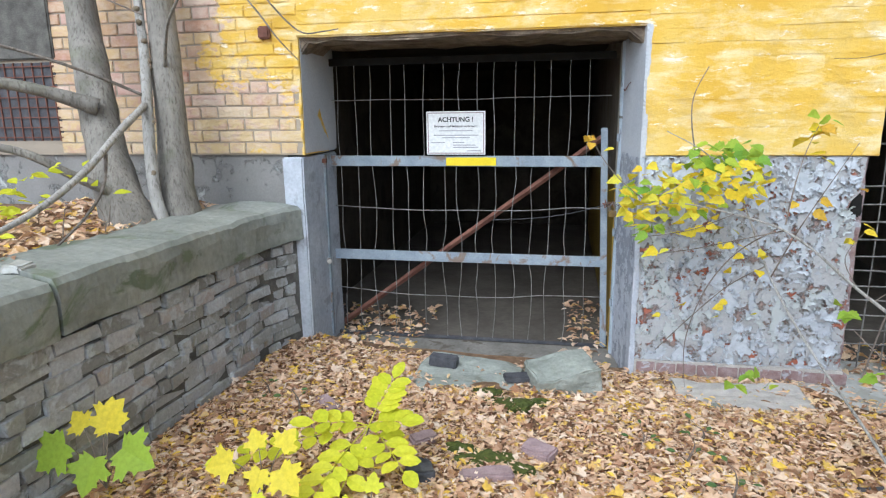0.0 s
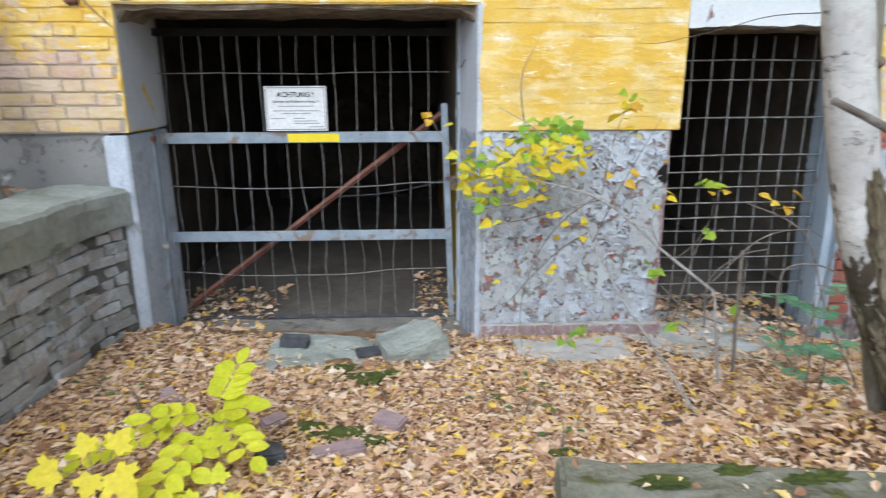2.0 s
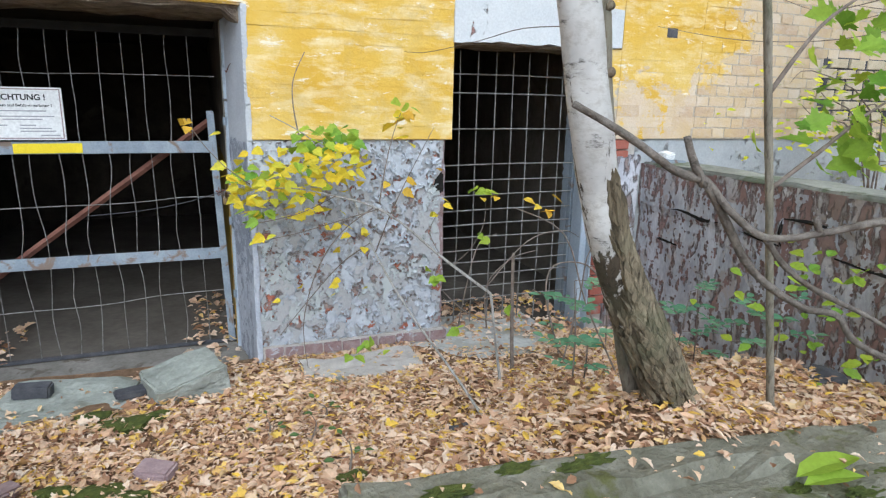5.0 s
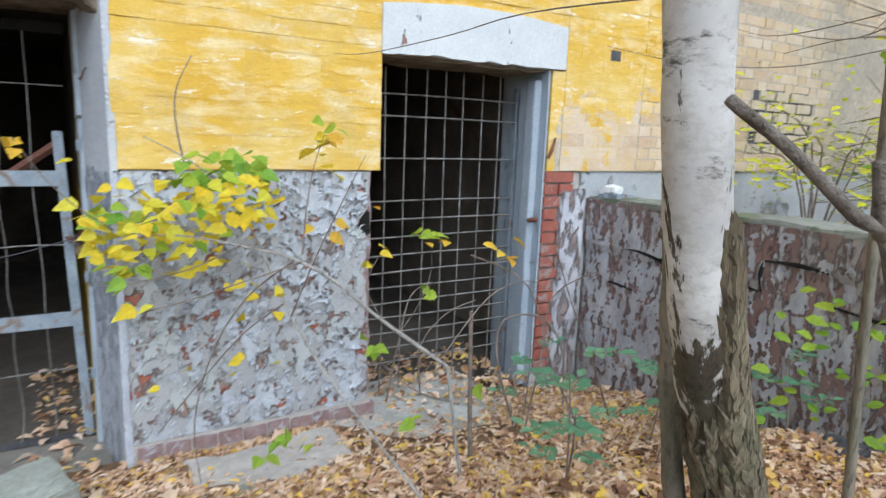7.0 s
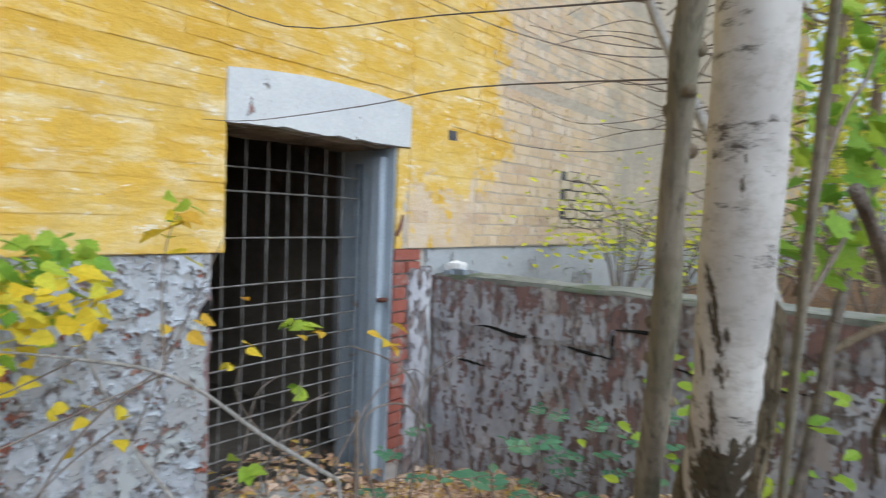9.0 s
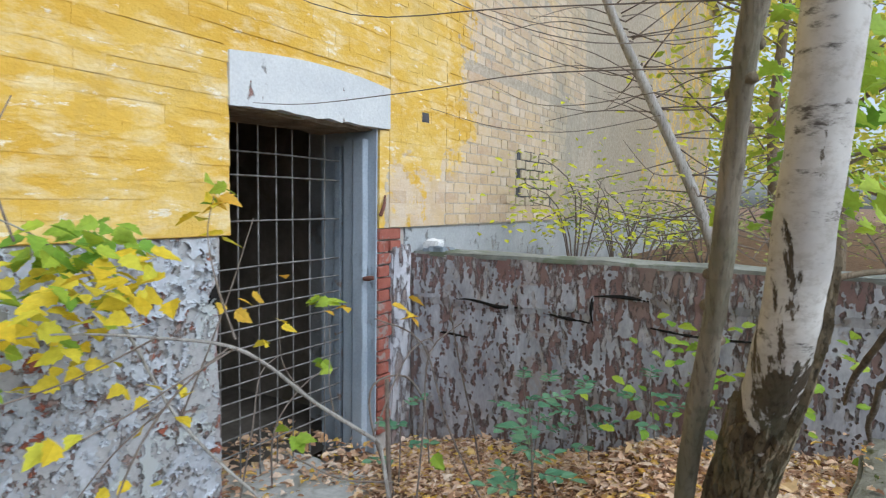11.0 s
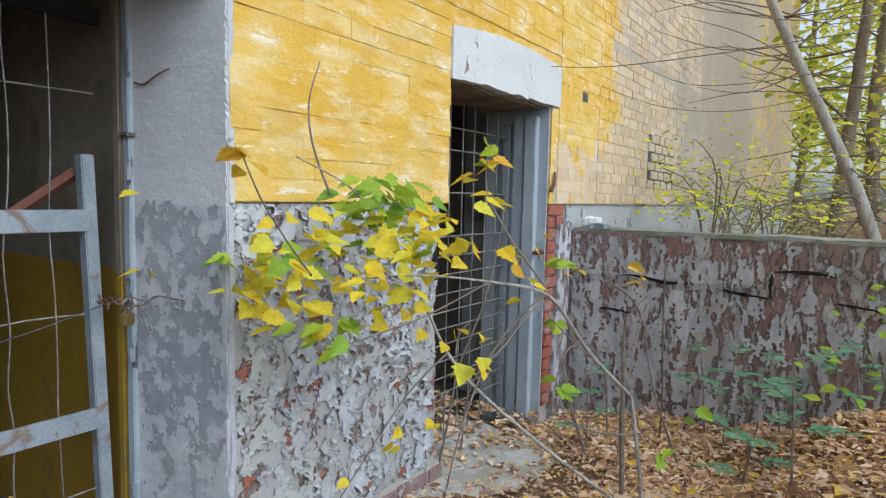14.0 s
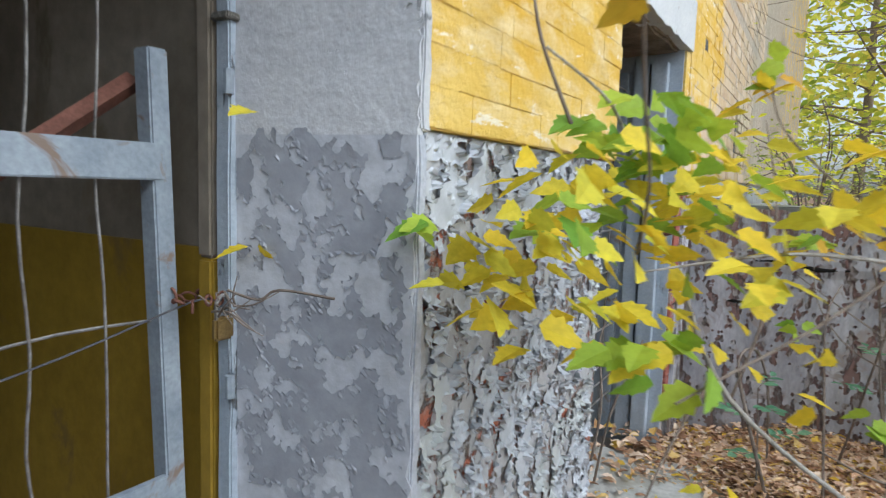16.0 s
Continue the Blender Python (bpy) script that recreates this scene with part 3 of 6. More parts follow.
reveal("trim_gate_reveal", ((0.758, 0.0), (0.676, 0.41)), -0.45, 1.085, mat_under_reveal, "dark grey paint flaking off the gate reveal", seed=1)
reveal("trim_gate_reveal_top", ((0.758, -0.002), (0.676, 0.41)), 1.085, 1.85, mat_reveal_top, "pale grey smooth coat on the gate reveal", seed=2)
bm = bmesh.new()
outline = [(GX1, 0.02), (GX1 + 0.1, 0.02), (GX1 + 0.1, 0.45), (0.74, 0.45), (0.68, 0.41)]
low, high = [[bm.verts.new((x, y, z)) for x, y in outline] for z in (1.098, GTOP + 0.05)]
for i in range(5):
    bm.faces.new((low[i], low[(i + 1) % 5], high[(i + 1) % 5], high[i]))
tagged(part("wall_gate_east_upper", bm, mat_reveal_top), "plastered side of the gate opening", "wall", kind="structure")
for z0, z1, m in ((-0.42, 1.088, mat_flake), (1.092, GTOP, mat_reveal_top)):
    tagged(part("trim_gate_corner_edge", rough_block(0.749, 0.777, -0.003, 0.03, z0, z1, 34, 0.010, z1 * 7, 0.004), m), "chipped corner of the gate reveal", "plaster", kind="structure")
# west pillar strip beside the gate
bm = rough_block(GX0 - 0.15, GX0, 0.0, 0.62, -0.5, 1.085, 5, 0.008, 4)
tagged(part("wall_gate_west", bm, mat_west_pillar), "pale grey painted pillar beside the gate", "wall", kind="structure")
bm = rough_block(GX0 - 0.12, GX0 + 0.012, 0.016, 0.62, 1.10, GTOP, 5, 0.006, 5)
tagged(part("wall_gate_west_upper", bm, mat_reveal_top), "pale grey corner of the gate opening", "wall", kind="structure")
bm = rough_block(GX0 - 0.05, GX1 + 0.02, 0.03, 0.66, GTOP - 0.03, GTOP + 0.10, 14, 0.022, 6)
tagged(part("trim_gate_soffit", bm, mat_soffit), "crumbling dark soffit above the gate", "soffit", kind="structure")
bm = rough_block(GX0, GX1, -0.004, 0.05, GTOP - 0.005, GTOP + 0.075, 14, 0.008, 16)
tagged(part("trim_gate_edge", bm, mat_brick), "uneven yellow-painted edge of the gate lintel", "lintel", kind="structure")

# rooms behind the openings
def room(tag, x0, x1, y0, y1, z0, z1, dado=None):
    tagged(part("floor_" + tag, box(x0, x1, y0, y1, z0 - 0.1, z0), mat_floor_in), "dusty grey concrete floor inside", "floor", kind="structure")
    # Ceiling, west and back walls take the wall colour with shade in it.
    tagged(part("ceiling_" + tag, box(x0, x1, y0, y1, z1, z1 + 0.15), mat_inner_shaded), "stained ceiling inside, shade in its colour", "ceiling", kind="structure")
    tagged(part("wall_inner_west_" + tag, box(x0 - 0.12, x0, y0, y1, z0 - 0.1, z1 + 0.15), mat_inner_shaded), "stained inner wall", "wall", kind="structure")
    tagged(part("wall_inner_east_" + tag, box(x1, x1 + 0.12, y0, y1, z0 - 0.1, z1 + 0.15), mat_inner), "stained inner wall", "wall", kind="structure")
    tagged(part("wall_inner_back_" + tag, box(x0 - 0.12, x1 + 0.12, y1, y1 + 0.12, z0 - 0.1, z1 + 0.15), mat_inner_shaded), "stained inner wall", "wall", kind="structure")
    if dado:
        tagged(part("trim_dado_" + tag, box(x1 - 0.006, x1 + 0.05, y0, y1 - 0.2, z0, dado, 0.002), mat_inner_yellow), "scratched ochre paint on the lower inner wall", "dado", kind="structure")


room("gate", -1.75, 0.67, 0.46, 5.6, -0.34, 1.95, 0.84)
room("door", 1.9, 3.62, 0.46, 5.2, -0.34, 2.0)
tagged(part("wall_inner_pier_door", rough_block(3.42, 3.64, 0.475, 0.80, -0.36, 1.98, 4, 0.006, 19), mat_plinth_right), "whitewashed pier inside the door", "pier", kind="structure")
tagged(part("floor_threshold_gate", rough_block(GX0 - 0.02, 0.70, 0.10, 0.50, -0.42, -0.33, 8, 0.006, 9), mat_threshold), "worn concrete threshold below the gate", "threshold", kind="structure")
# lintel over the door, arched on top
bm = bmesh.new()
top, bot = [], []
cols = 24
for side_y in (-0.012, 0.10):
    row_t, row_b = [], []
    for i in range(cols + 1):
        u = i / cols
        x = DX0 - 0.005 + u * (3.305 - DX0)
        row_t.append(bm.verts.new((x, side_y, 1.955 + 0.02 * u + 0.075 * math.sin(math.pi * (0.15 + 0.7 * u)) - 0.03)))
        row_b.append(bm.verts.new((x, side_y, DTOP + 0.012 * u + 0.016 * noise.noise(Vector((x * 9, side_y * 5, 0))) + 0.010 * noise.noise(Vector((x * 27, side_y * 5, 4))))))
    top.append(row_t)
    bot.append(row_b)
for i in range(cols):
    bm.faces.new((bot[0][i], bot[0][i + 1], top[0][i + 1], top[0][i]))
    bm.faces.new((top[0][i], top[0][i + 1], top[1][i + 1], top[1][i]))
    bm.faces.new((bot[1][i], bot[1][i + 1], bot[0][i + 1], bot[0][i]))
bm.faces.new((bot[0][0], top[0][0], top[1][0], bot[1][0]))
bm.faces.new((bot[0][cols], bot[1][cols], top[1][cols], top[0][cols]))
tagged(part("trim_door_lintel", bm, mat_lintel), "whitewashed arched lintel with a ragged lower edge", "lintel", kind="structure")
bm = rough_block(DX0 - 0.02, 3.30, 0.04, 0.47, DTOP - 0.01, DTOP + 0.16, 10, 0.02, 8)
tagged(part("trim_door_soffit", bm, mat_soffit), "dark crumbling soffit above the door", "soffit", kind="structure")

# east side of the door: jamb coat, bricks, steel frame
tagged(part("wall_door_east", box(DX1, 3.54, 0.03, 0.47, -0.6, 1.1), mat_mortar), "mortar core of the red brick door jamb", "wall", kind="structure")
reveal("trim_door_reveal", ((3.20, 0.47), (3.20, 0.014)), -0.4, 1.72, mat_frame, "blue-grey painted door reveal", depth=-0.012, seed=5)
tagged(part("trim_door_pillar_edge", rough_block(DX0 - 0.075, DX0 - 0.02, 0.07, 0.46, -0.5, 1.1, 14, 0.016, 12), mat_dusty_brick), "broken brick edge of the flaking pillar", "wall", kind="structure")

# east retaining wall
def retaining(y, z):
    """Face of the retaining wall, set back below its long crack."""
    crack = 0.63 + 0.05 * noise.noise(Vector((y * 2.2, 1, 0))) + (0.12 if y < -1.35 else 0.0)
    return 3.58 + 0.010 * noise.noise(Vector((y * 3, z * 3, 0))) + 0.016 * min(1.0, max(0.0, (crack - z) / 0.05))


bm = bmesh.new()
nz, ny = 60, 200
sheet = []
for j in range(nz + 1):
    z = -0.6 + 1.52 * j / nz
    row = []
    for i in range(ny + 1):
        y = 0.012 - 8.0 * (i / ny) ** 1.5
        row.append(bm.verts.new((retaining(y, z), y, z)))
    sheet.append(row)
for j in range(nz):
    for i in range(ny):
        bm.faces.new((sheet[j][i + 1], sheet[j][i], sheet[j + 1][i], sheet[j + 1][i + 1]))
edge = [bm.verts.new((3.86, v.co.y, 0.93)) for v in sheet[nz]]
for i in range(ny):
    bm.faces.new((sheet[nz][i + 1], sheet[nz][i], edge[i], edge[i + 1]))
tagged(part("wall_retaining_east", bm, mat_under_retain), "retaining wall with grey paint peeled off in red-brown streaks", "wall", kind="structure")

# ---- gate ----
GY = 0.53
gate = thing("gate", (-0.42, GY, -0.33), "blue-grey steel gate with bent vertical wires, chained shut", "gate")
child("post", box(-1.50, -1.44, GY - 0.02, GY + 0.03, -0.33, 1.10, 0.004), mat_steel, gate)
bm = box(0.575, 0.620, GY - 0.02, GY + 0.03, -0.33, 1.25, 0.004)
for v in bm.verts:  # the gate leaf has sagged
    v.co.x += 0.018 - 0.034 * (v.co.z + 0.33)
child("post", bm, mat_steel, gate)
# Top rail coloured black so that it sinks into the shade above.
child("top_rail", box(-1.45, 0.62, GY - 0.01, GY + 0.03, 1.70, 1.75, 0.003), mat_shade_black, gate)
child("rail", box(-1.44, 0.575, GY - 0.024, GY - 0.004, 0.985, 1.06, 0.003), mat_steel, gate)
child("rail", box(-1.44, 0.575, GY - 0.024, GY - 0.004, 0.275, 0.35, 0.003), mat_steel, gate)
child("bottom_rail", box(-1.44, 0.575, GY - 0.012, GY + 0.02, -0.335, -0.315, 0.003), mat_dark, gate)
r = random.Random(3)
for i in range(15):
    x = -1.345 + i * 0.129 + r.uniform(-0.012, 0.012)
    pts, z = [], -0.32
    while z < 1.72:
        low = 1.0 if z < 1.0 else 0.35
        pts.append((x + r.uniform(-0.020, 0.020) * low, GY + 0.008 + r.uniform(-0.008, 0.008), z))
        z += r.uniform(0.14, 0.3)
    pts.append((x, GY + 0.008, 1.72))
    child("upright_wire", tube(pts, [0.0030] * len(pts), 5, steps=3), mat_wire, gate)
for z, dip in ((1.465, 0.01), (0.69, 0.035), (0.04, 0.04)):
    pts = [(-1.46 + 2.06 * i / 9, GY + 0.016 + r.uniform(-0.004, 0.004), z - dip * math.sin(math.pi * min(1, i / 9 * 1.15)) + r.uniform(-0.006, 0.006)) for i in range(10)]
    child("cross_wire", tube(pts, [0.0034] * 10, 5, steps=3), mat_wire, gate)

sign = thing("warning_sign", (-0.46, GY - 0.04, 1.07), "white warning sign with black German lettering on the gate", "sign")
board = child("board", box(-0.672, -0.25, GY - 0.046, GY - 0.040, 1.07, 1.372, 0.002), mat_white, sign)
for x0, x1, z0, z1 in ((-0.663, -0.259, 1.358, 1.364), (-0.663, -0.259, 1.078, 1.084), (-0.663, -0.657, 1.084, 1.358), (-0.265, -0.259, 1.084, 1.358)):
    child("border", box(x0, x1, GY - 0.048, GY - 0.0445, z0, z1), mat_red_print, board)


def lettering(words, x, z, size, mat, parent, bold=0.0):
    cu = bpy.data.curves.new("lettering", 'FONT')
    cu.body, cu.size, cu.align_x, cu.extrude, cu.offset = words, size, 'CENTER', 0.0006, bold
    tmp = bpy.data.objects.new("lettering", cu)
    scene.collection.objects.link(tmp)
    bpy.context.view_layer.update()
    me = bpy.data.meshes.new_from_object(tmp.evaluated_get(bpy.context.evaluated_depsgraph_get()))
    bpy.data.objects.remove(tmp)
    me.materials.append(mat)
    ob = new("lettering", me)
    ob.matrix_world = pose(x, GY - 0.0470, z, 90, 0, 0)
    ob.parent = parent
    ob.matrix_parent_inverse = Matrix.Translation(parent.location).inverted()
    return ob


lettering("ACHTUNG !", -0.461, 1.300, 0.046, mat_black, board, 0.0012)
lettering("Betreten und Befahren verboten !", -0.461, 1.262, 0.0225, mat_black, board, 0.0004)
for z, x0, x1 in ((1.234, -0.58, -0.34), (1.203, -0.62, -0.30), (1.186, -0.56, -0.36), (1.152, -0.64, -0.54), (1.152, -0.48, -0.40),
                  (1.134, -0.48, -0.32), (1.118, -0.48, -0.30), (1.094, -0.38, -0.28)):
    child("print_line", box(x0, x1, GY - 0.0478, GY - 0.0455, z, z + 0.007), mat_grey_print, board)
tape = part("tape", rough_block(-0.535, -0.175, GY - 0.030, GY - 0.0245, 0.992, 1.048, 5, 0.003, 3, 0.001), mat_yellow_tape)
tagged(tape, "strip of yellow tape stuck on the gate rail", "tape")

brace = part("brace", tube([(0.565, 0.60, 1.19), (-0.2, 0.62, 0.62), (-1.5, 0.64, -0.345)], [0.022, 0.022, 0.024], 4, steps=2), mat_rust)
tagged(brace, "rusty diagonal iron bar leaning behind the gate", "bar")

frame_post = thing("steel_doorpost", (0.66, 0.43, -0.4), "blue-grey steel gate frame fixed to the pillar", "frame")
child("angle_post", rough_block(0.648, 0.682, 0.402, 0.445, -0.4, 1.80, 18, 0.005, 33, 0.004), mat_frame, frame_post)
child("collar", rough_block(0.640, 0.688, 0.392, 0.45, 1.312, 1.33, 3, 0.008, 66, 0.003), mat_crumble, frame_post, "crusted dark collar")
child("jamb_strip", box(0.642, 0.668, 0.455, 0.50, -0.4, 0.82, 0.006), mat_inner_yellow, frame_post, "strip painted ochre")
child("jamb_strip", box(0.642, 0.668, 0.455, 0.50, 0.822, 1.80, 0.006), mat_inner, frame_post)
for z in (1.19, 0.55, 0.05):
    child("hinge", tube([(0.645, 0.40, z - 0.025), (0.645, 0.40, z + 0.025)], [0.011, 0.011], 8, steps=1), mat_steel, frame_post)
child("bent_hook", tube([(0.665, 0.39, 1.50), (0.67, 0.34, 1.49), (0.68, 0.27, 1.52), (0.69, 0.22, 1.535)], [0.004, 0.004, 0.003, 0.002], 5), mat_rust, frame_post)
frame_w = thing("steel_doorpost", (-1.42, 0.35, -0.3), "blue-grey steel gate frame fixed to the west pillar", "frame")
child("angle_post", box(-1.435, -1.40, 0.36, 0.40, -0.3, 1.08, 0.004), mat_steel, frame_w)
child("bracket", box(-1.44, -1.385, 0.33, 0.37, 1.02, 1.05, 0.003), mat_rust, frame_w)
child("bolt", tube([(-1.40, 0.34, 0.30), (-1.38, 0.30, 0.30)], [0.02, 0.018], 8, steps=1), mat_mortar, frame_w, "pale crusted bolt head")


def link(bm, c, tilt, big=0.016, thin=0.0032):
    pts = [Vector((math.cos(a) * big * 0.65, 0, math.sin(a) * big)) for a in [2 * math.pi * k / 10 for k in range(11)]]
    rot = Euler((tilt * 1.57, tilt * 0.7, 1.2 * tilt)).to_matrix()
    tube([Vector(c) + rot @ p for p in pts], [thin] * 11, 5, bm, 1)


chain = thing("chain", (0.62, 0.44, 0.70), "rusty chain wound round gate post and frame", "chain")
for i in range(11):
    a = i / 10 * 2 * math.pi
    bm = bmesh.new()
    link(bm, (0.625 + 0.048 * math.cos(a), 0.475 + 0.055 * math.sin(a), 0.735 + 0.008 * math.sin(3 * a)), i)
    child("chain_link", bm, mat_rust, chain, smooth=True)
lock = thing("padlock", (0.63, 0.405, 0.68), "tarnished brass padlock hanging on the gate chain", "padlock")
child("lock_body", box(0.606, 0.656, 0.395, 0.413, 0.655, 0.705, 0.006), mat_brass, lock)
child("shackle", tube([(0.615, 0.404, 0.70), (0.615, 0.404, 0.735), (0.631, 0.404, 0.75), (0.647, 0.404, 0.735), (0.647, 0.404, 0.70)], [0.004] * 5, 6), mat_wire, lock)
wire_pts = [(0.63, 0.43, 0.735), (0.60, 0.47, 0.73), (0.35, 0.50, 0.66), (0.1, 0.505, 0.62), (-0.2, 0.51, 0.60)]
tagged(part("loose_wire", tube(wire_pts, [0.0024] * 5, 5), mat_dark), "rusty loose wire tied to the gate", "wire")
tagged(part("loose_wire", tube([(0.64, 0.40, 0.76), (0.66, 0.33, 0.745), (0.67, 0.28, 0.77), (0.69, 0.15, 0.765)], [0.003] * 4, 5), mat_twig), "dry vine tendril clinging to the pillar", "wire")

rv = random.Random(8)
tangle = thing("vine_tangle", (0.655, 0.40, 0.70), "dry vine stalks knotted round the gate chain", "vine")
for k in range(12):
    a = Vector((0.63 + rv.uniform(-.03, .02), 0.395 + rv.uniform(-.02, .02), 0.73 + rv.uniform(-.02, .03)))
    b = a + Vector((rv.uniform(-0.03, 0.03), rv.uniform(-0.13, 0.02), rv.uniform(-0.06, 0.07)))
    b.x = min(b.x, 0.725 - b.y * 0.2 if b.y > 0.3 else 0.69)
    child("stalk", tube([a, a.lerp(b, 0.5) + Vector((-0.008, 0, rv.uniform(-.015, .02))), b], [0.0028, 0.002, 0.001], 5, steps=3), mat_twig, tangle)

# ---- door grille ----
DY = 0.30
grille = thing("door_grille", (2.7, DY, -0.33), "welded bar grille closing the door opening", "grille")
child("frame_post", box(3.155, 3.20, DY - 0.02, DY + 0.03, -0.36, 1.62, 0.003), mat_steel, grille)
child("frame_post", box(2.04, 2.075, DY - 0.02, DY + 0.03, -0.36, 1.62, 0.003), mat_steel, grille)
for i in range(7):
    x = 2.20 + i * 0.138 + r.uniform(-0.008, 0.008)
    child("upright_bar", tube([(x, DY, -0.34), (x + r.uniform(-.01, .01), DY, 0.6), (x, DY, 1.68)], [0.0050] * 3, 5), mat_wire, grille)
for z in (1.53, 1.40, 1.15, 0.90, 0.79, 0.68, 0.565, 0.46, 0.36, 0.265, 0.17, 0.075, -0.02, -0.12):
    child("cross_bar", tube([(2.075, DY - 0.01, z + r.uniform(-.008, .008)), (2.6, DY - 0.01, z + r.uniform(-.006, .006)), (3.16, DY - 0.01, z + r.uniform(-.006, .006))], [0.0050] * 3, 5), mat_wire, grille)
door_frame = thing("door_frame", (3.17, 0.12, -0.36), "flaking blue-grey wooden door frame post", "door frame")
child("frame_post", rough_block(3.135, 3.20, 0.08, 0.16, -0.36, 1.66, 10, 0.004, 21, 0.004), mat_frame, door_frame)
child("rebate", rough_block(3.155, 3.20, 0.175, 0.25, -0.36, 1.66, 10, 0.004, 22, 0.004), mat_frame, door_frame)
child("pintle", tube([(3.14, 0.07, 0.78), (3.14, 0.03, 0.785), (3.15, 0.0, 0.79)], [0.014, 0.016, 0.012], 8), mat_rust, door_frame, "rusty pintle")
tagged(part("broken_bracket", tube([(3.20, -0.01, 1.18), (3.225, -0.02, 1.24), (3.255, -0.008, 1.31)], [0.014, 0.012, 0.006], 6), mat_rust), "broken rusty bracket beside the door", "bracket")

# ---- west retaining wall ----
def west_x(y):
    return -1.57 + 0.045 * y + (0.10 * (1 + y / 0.35) ** 2 if y > -0.35 else 0.0)


west = tagged(part("wall_retaining_west", box(-1.95, -1.80, -8.0, -0.02, -0.6, 0.60), mat_crumble), "earth core of the old retaining wall", "wall", kind="structure")
bm = bmesh.new()
core = []
for j in range(2):
    core.append([bm.verts.new((west_x(y) - 0.022, y, -0.6 + j * 1.12)) for y in [-8 + 8 * i / 60 for i in range(61)]])
for i in range(60):
    bm.faces.new((core[0][i], core[0][i + 1], core[1][i + 1], core[1][i]))
tagged(part("wall_retaining_joints", bm, mat_crumble), "dark crumbled joints of the retaining wall", "wall", kind="structure")
joints = bpy.data.objects["wall_retaining_joints"]
mat_grey_brick, nt, b = material("limewashed brick", 0.92)
col = ramp(nt, chance(nt), (0.0, (0.27, 0.265, 0.245)), (0.5, (0.37, 0.365, 0.34)), (0.85, (0.45, 0.445, 0.44)), (1.0, (0.44, 0.38, 0.34)))
col = mix(nt, ramp(nt, grain(nt, 9, 8, warp=0.8), (0.50, 0.0), (0.58, 0.85)), col, (0.50, 0.51, 0.52))
col = mix(nt, 0.4, col, ramp(nt, grain(nt, 60, 4), (0.3, 0.4), (0.7, 1.0)), 'MULTIPLY')
finish(nt, b, col, grain(nt, 35, 6), 0.8, 0.012)

rb = random.Random(11)
shapes = []
for k in range(16):
    L, H = rb.choice((0.235, 0.25, 0.12, 0.17, 0.09)), rb.uniform(0.060, 0.075)
    bm = box(-0.06, 0.0, -L / 2, L / 2, -H / 2, H / 2, 0.003)
    for v in bm.verts:
        v.co += noise.noise_vector(v.co * 14 + Vector((k, 0, 0))) * 0.015
    shapes.append((L, to_mesh("brick", bm, mat_grey_brick)))
z = 0.475
while z > -0.35:
    y = 0.0 - rb.uniform(0, 0.06)
    while y > -3.4:
        L, me = rb.choice(shapes)
        ob = new("brick", me)
        ob.parent = joints
        ob.matrix_basis = pose(west_x(y - L / 2) + rb.uniform(-0.020, 0.013), y - L / 2, z + rb.uniform(-0.008, 0.008), rb.uniform(-3, 3), rb.uniform(-4, 4), math.degrees(math.atan2(-0.045, 1)) * 1.0 + rb.uniform(-2, 2)
                               + (-18 if y > -0.2 else 0))
        y -= L + rb.uniform(0.002, 0.010)
    z -= 0.073

y_cuts = (0.0, -1.93, -4.1, -6.4, -8.0)
for k, (ya, yb) in enumerate(zip(y_cuts, y_cuts[1:])):
    bm = bmesh.new()
    ny = 60
    prof = [(0.0, 0.53), (0.004, 0.60), (0.006, 0.68), (0.0, 0.735), (-0.02, 0.76), (-0.14, 0.775), (-0.30, 0.785), (-0.44, 0.78), (-0.46, 0.55)]
    rows = []
    for i in range(ny + 1):
        y = ya - 0.012 - (ya - yb - 0.02) * i / ny
        row = []
        for px, pz in prof:
            d = noise.noise_vector(Vector((y * 5, px * 9, pz * 9))) * 0.012 + noise.noise_vector(Vector((y * 17, px * 20, pz * 22))) * 0.006
            lift = 0.0105 if k else 0.0
            row.append(bm.verts.new(Vector((west_x(y) + 0.035 + px, y, pz - lift)) + d))
        rows.append(row)
    for a, c in zip(rows, rows[1:]):
        for q in range(len(prof) - 1):
            bm.faces.new((a[q], a[q + 1], c[q + 1], c[q]))
    bm.faces.new(list(reversed(rows[0])))
    bm.faces.new(rows[-1])
    bmesh.ops.recalc_face_normals(bm, faces=bm.faces)
    tagged(part("coping_block", bm, mat_coping), "weathered grey-green concrete coping block on the brick retaining wall", "coping", "coping blocks")
rock = part("rock", rough_block(-1.86, -1.77, -1.93, -1.84, 0.765, 0.81, 2, 0.02, 8), mat_concrete)
tagged(rock, "small stone lying on the coping", "stone")

# cast stone along the top of the east wall and the litter on it
rags = thing("rubbish", (3.70, -0.12, 0.92), "crumpled grey rag and white plastic on the wall top", "rubbish")
child("rag", rough_block(3.62, 3.80, -0.22, -0.06, 0.91, 0.965, 4, 0.03, 31), mat_steel, rags)
child("plastic", rough_block(3.64, 3.74, -0.16, -0.05, 0.95, 1.01, 4, 0.03, 32), mat_white, rags)

tagged(part("coping_east", rough_block(3.578, 3.88, -5.0, 0.0, 0.90, 0.938, 22, 0.014, 71), mat_coping), "weathered concrete top of the retaining wall", "coping", kind="structure")
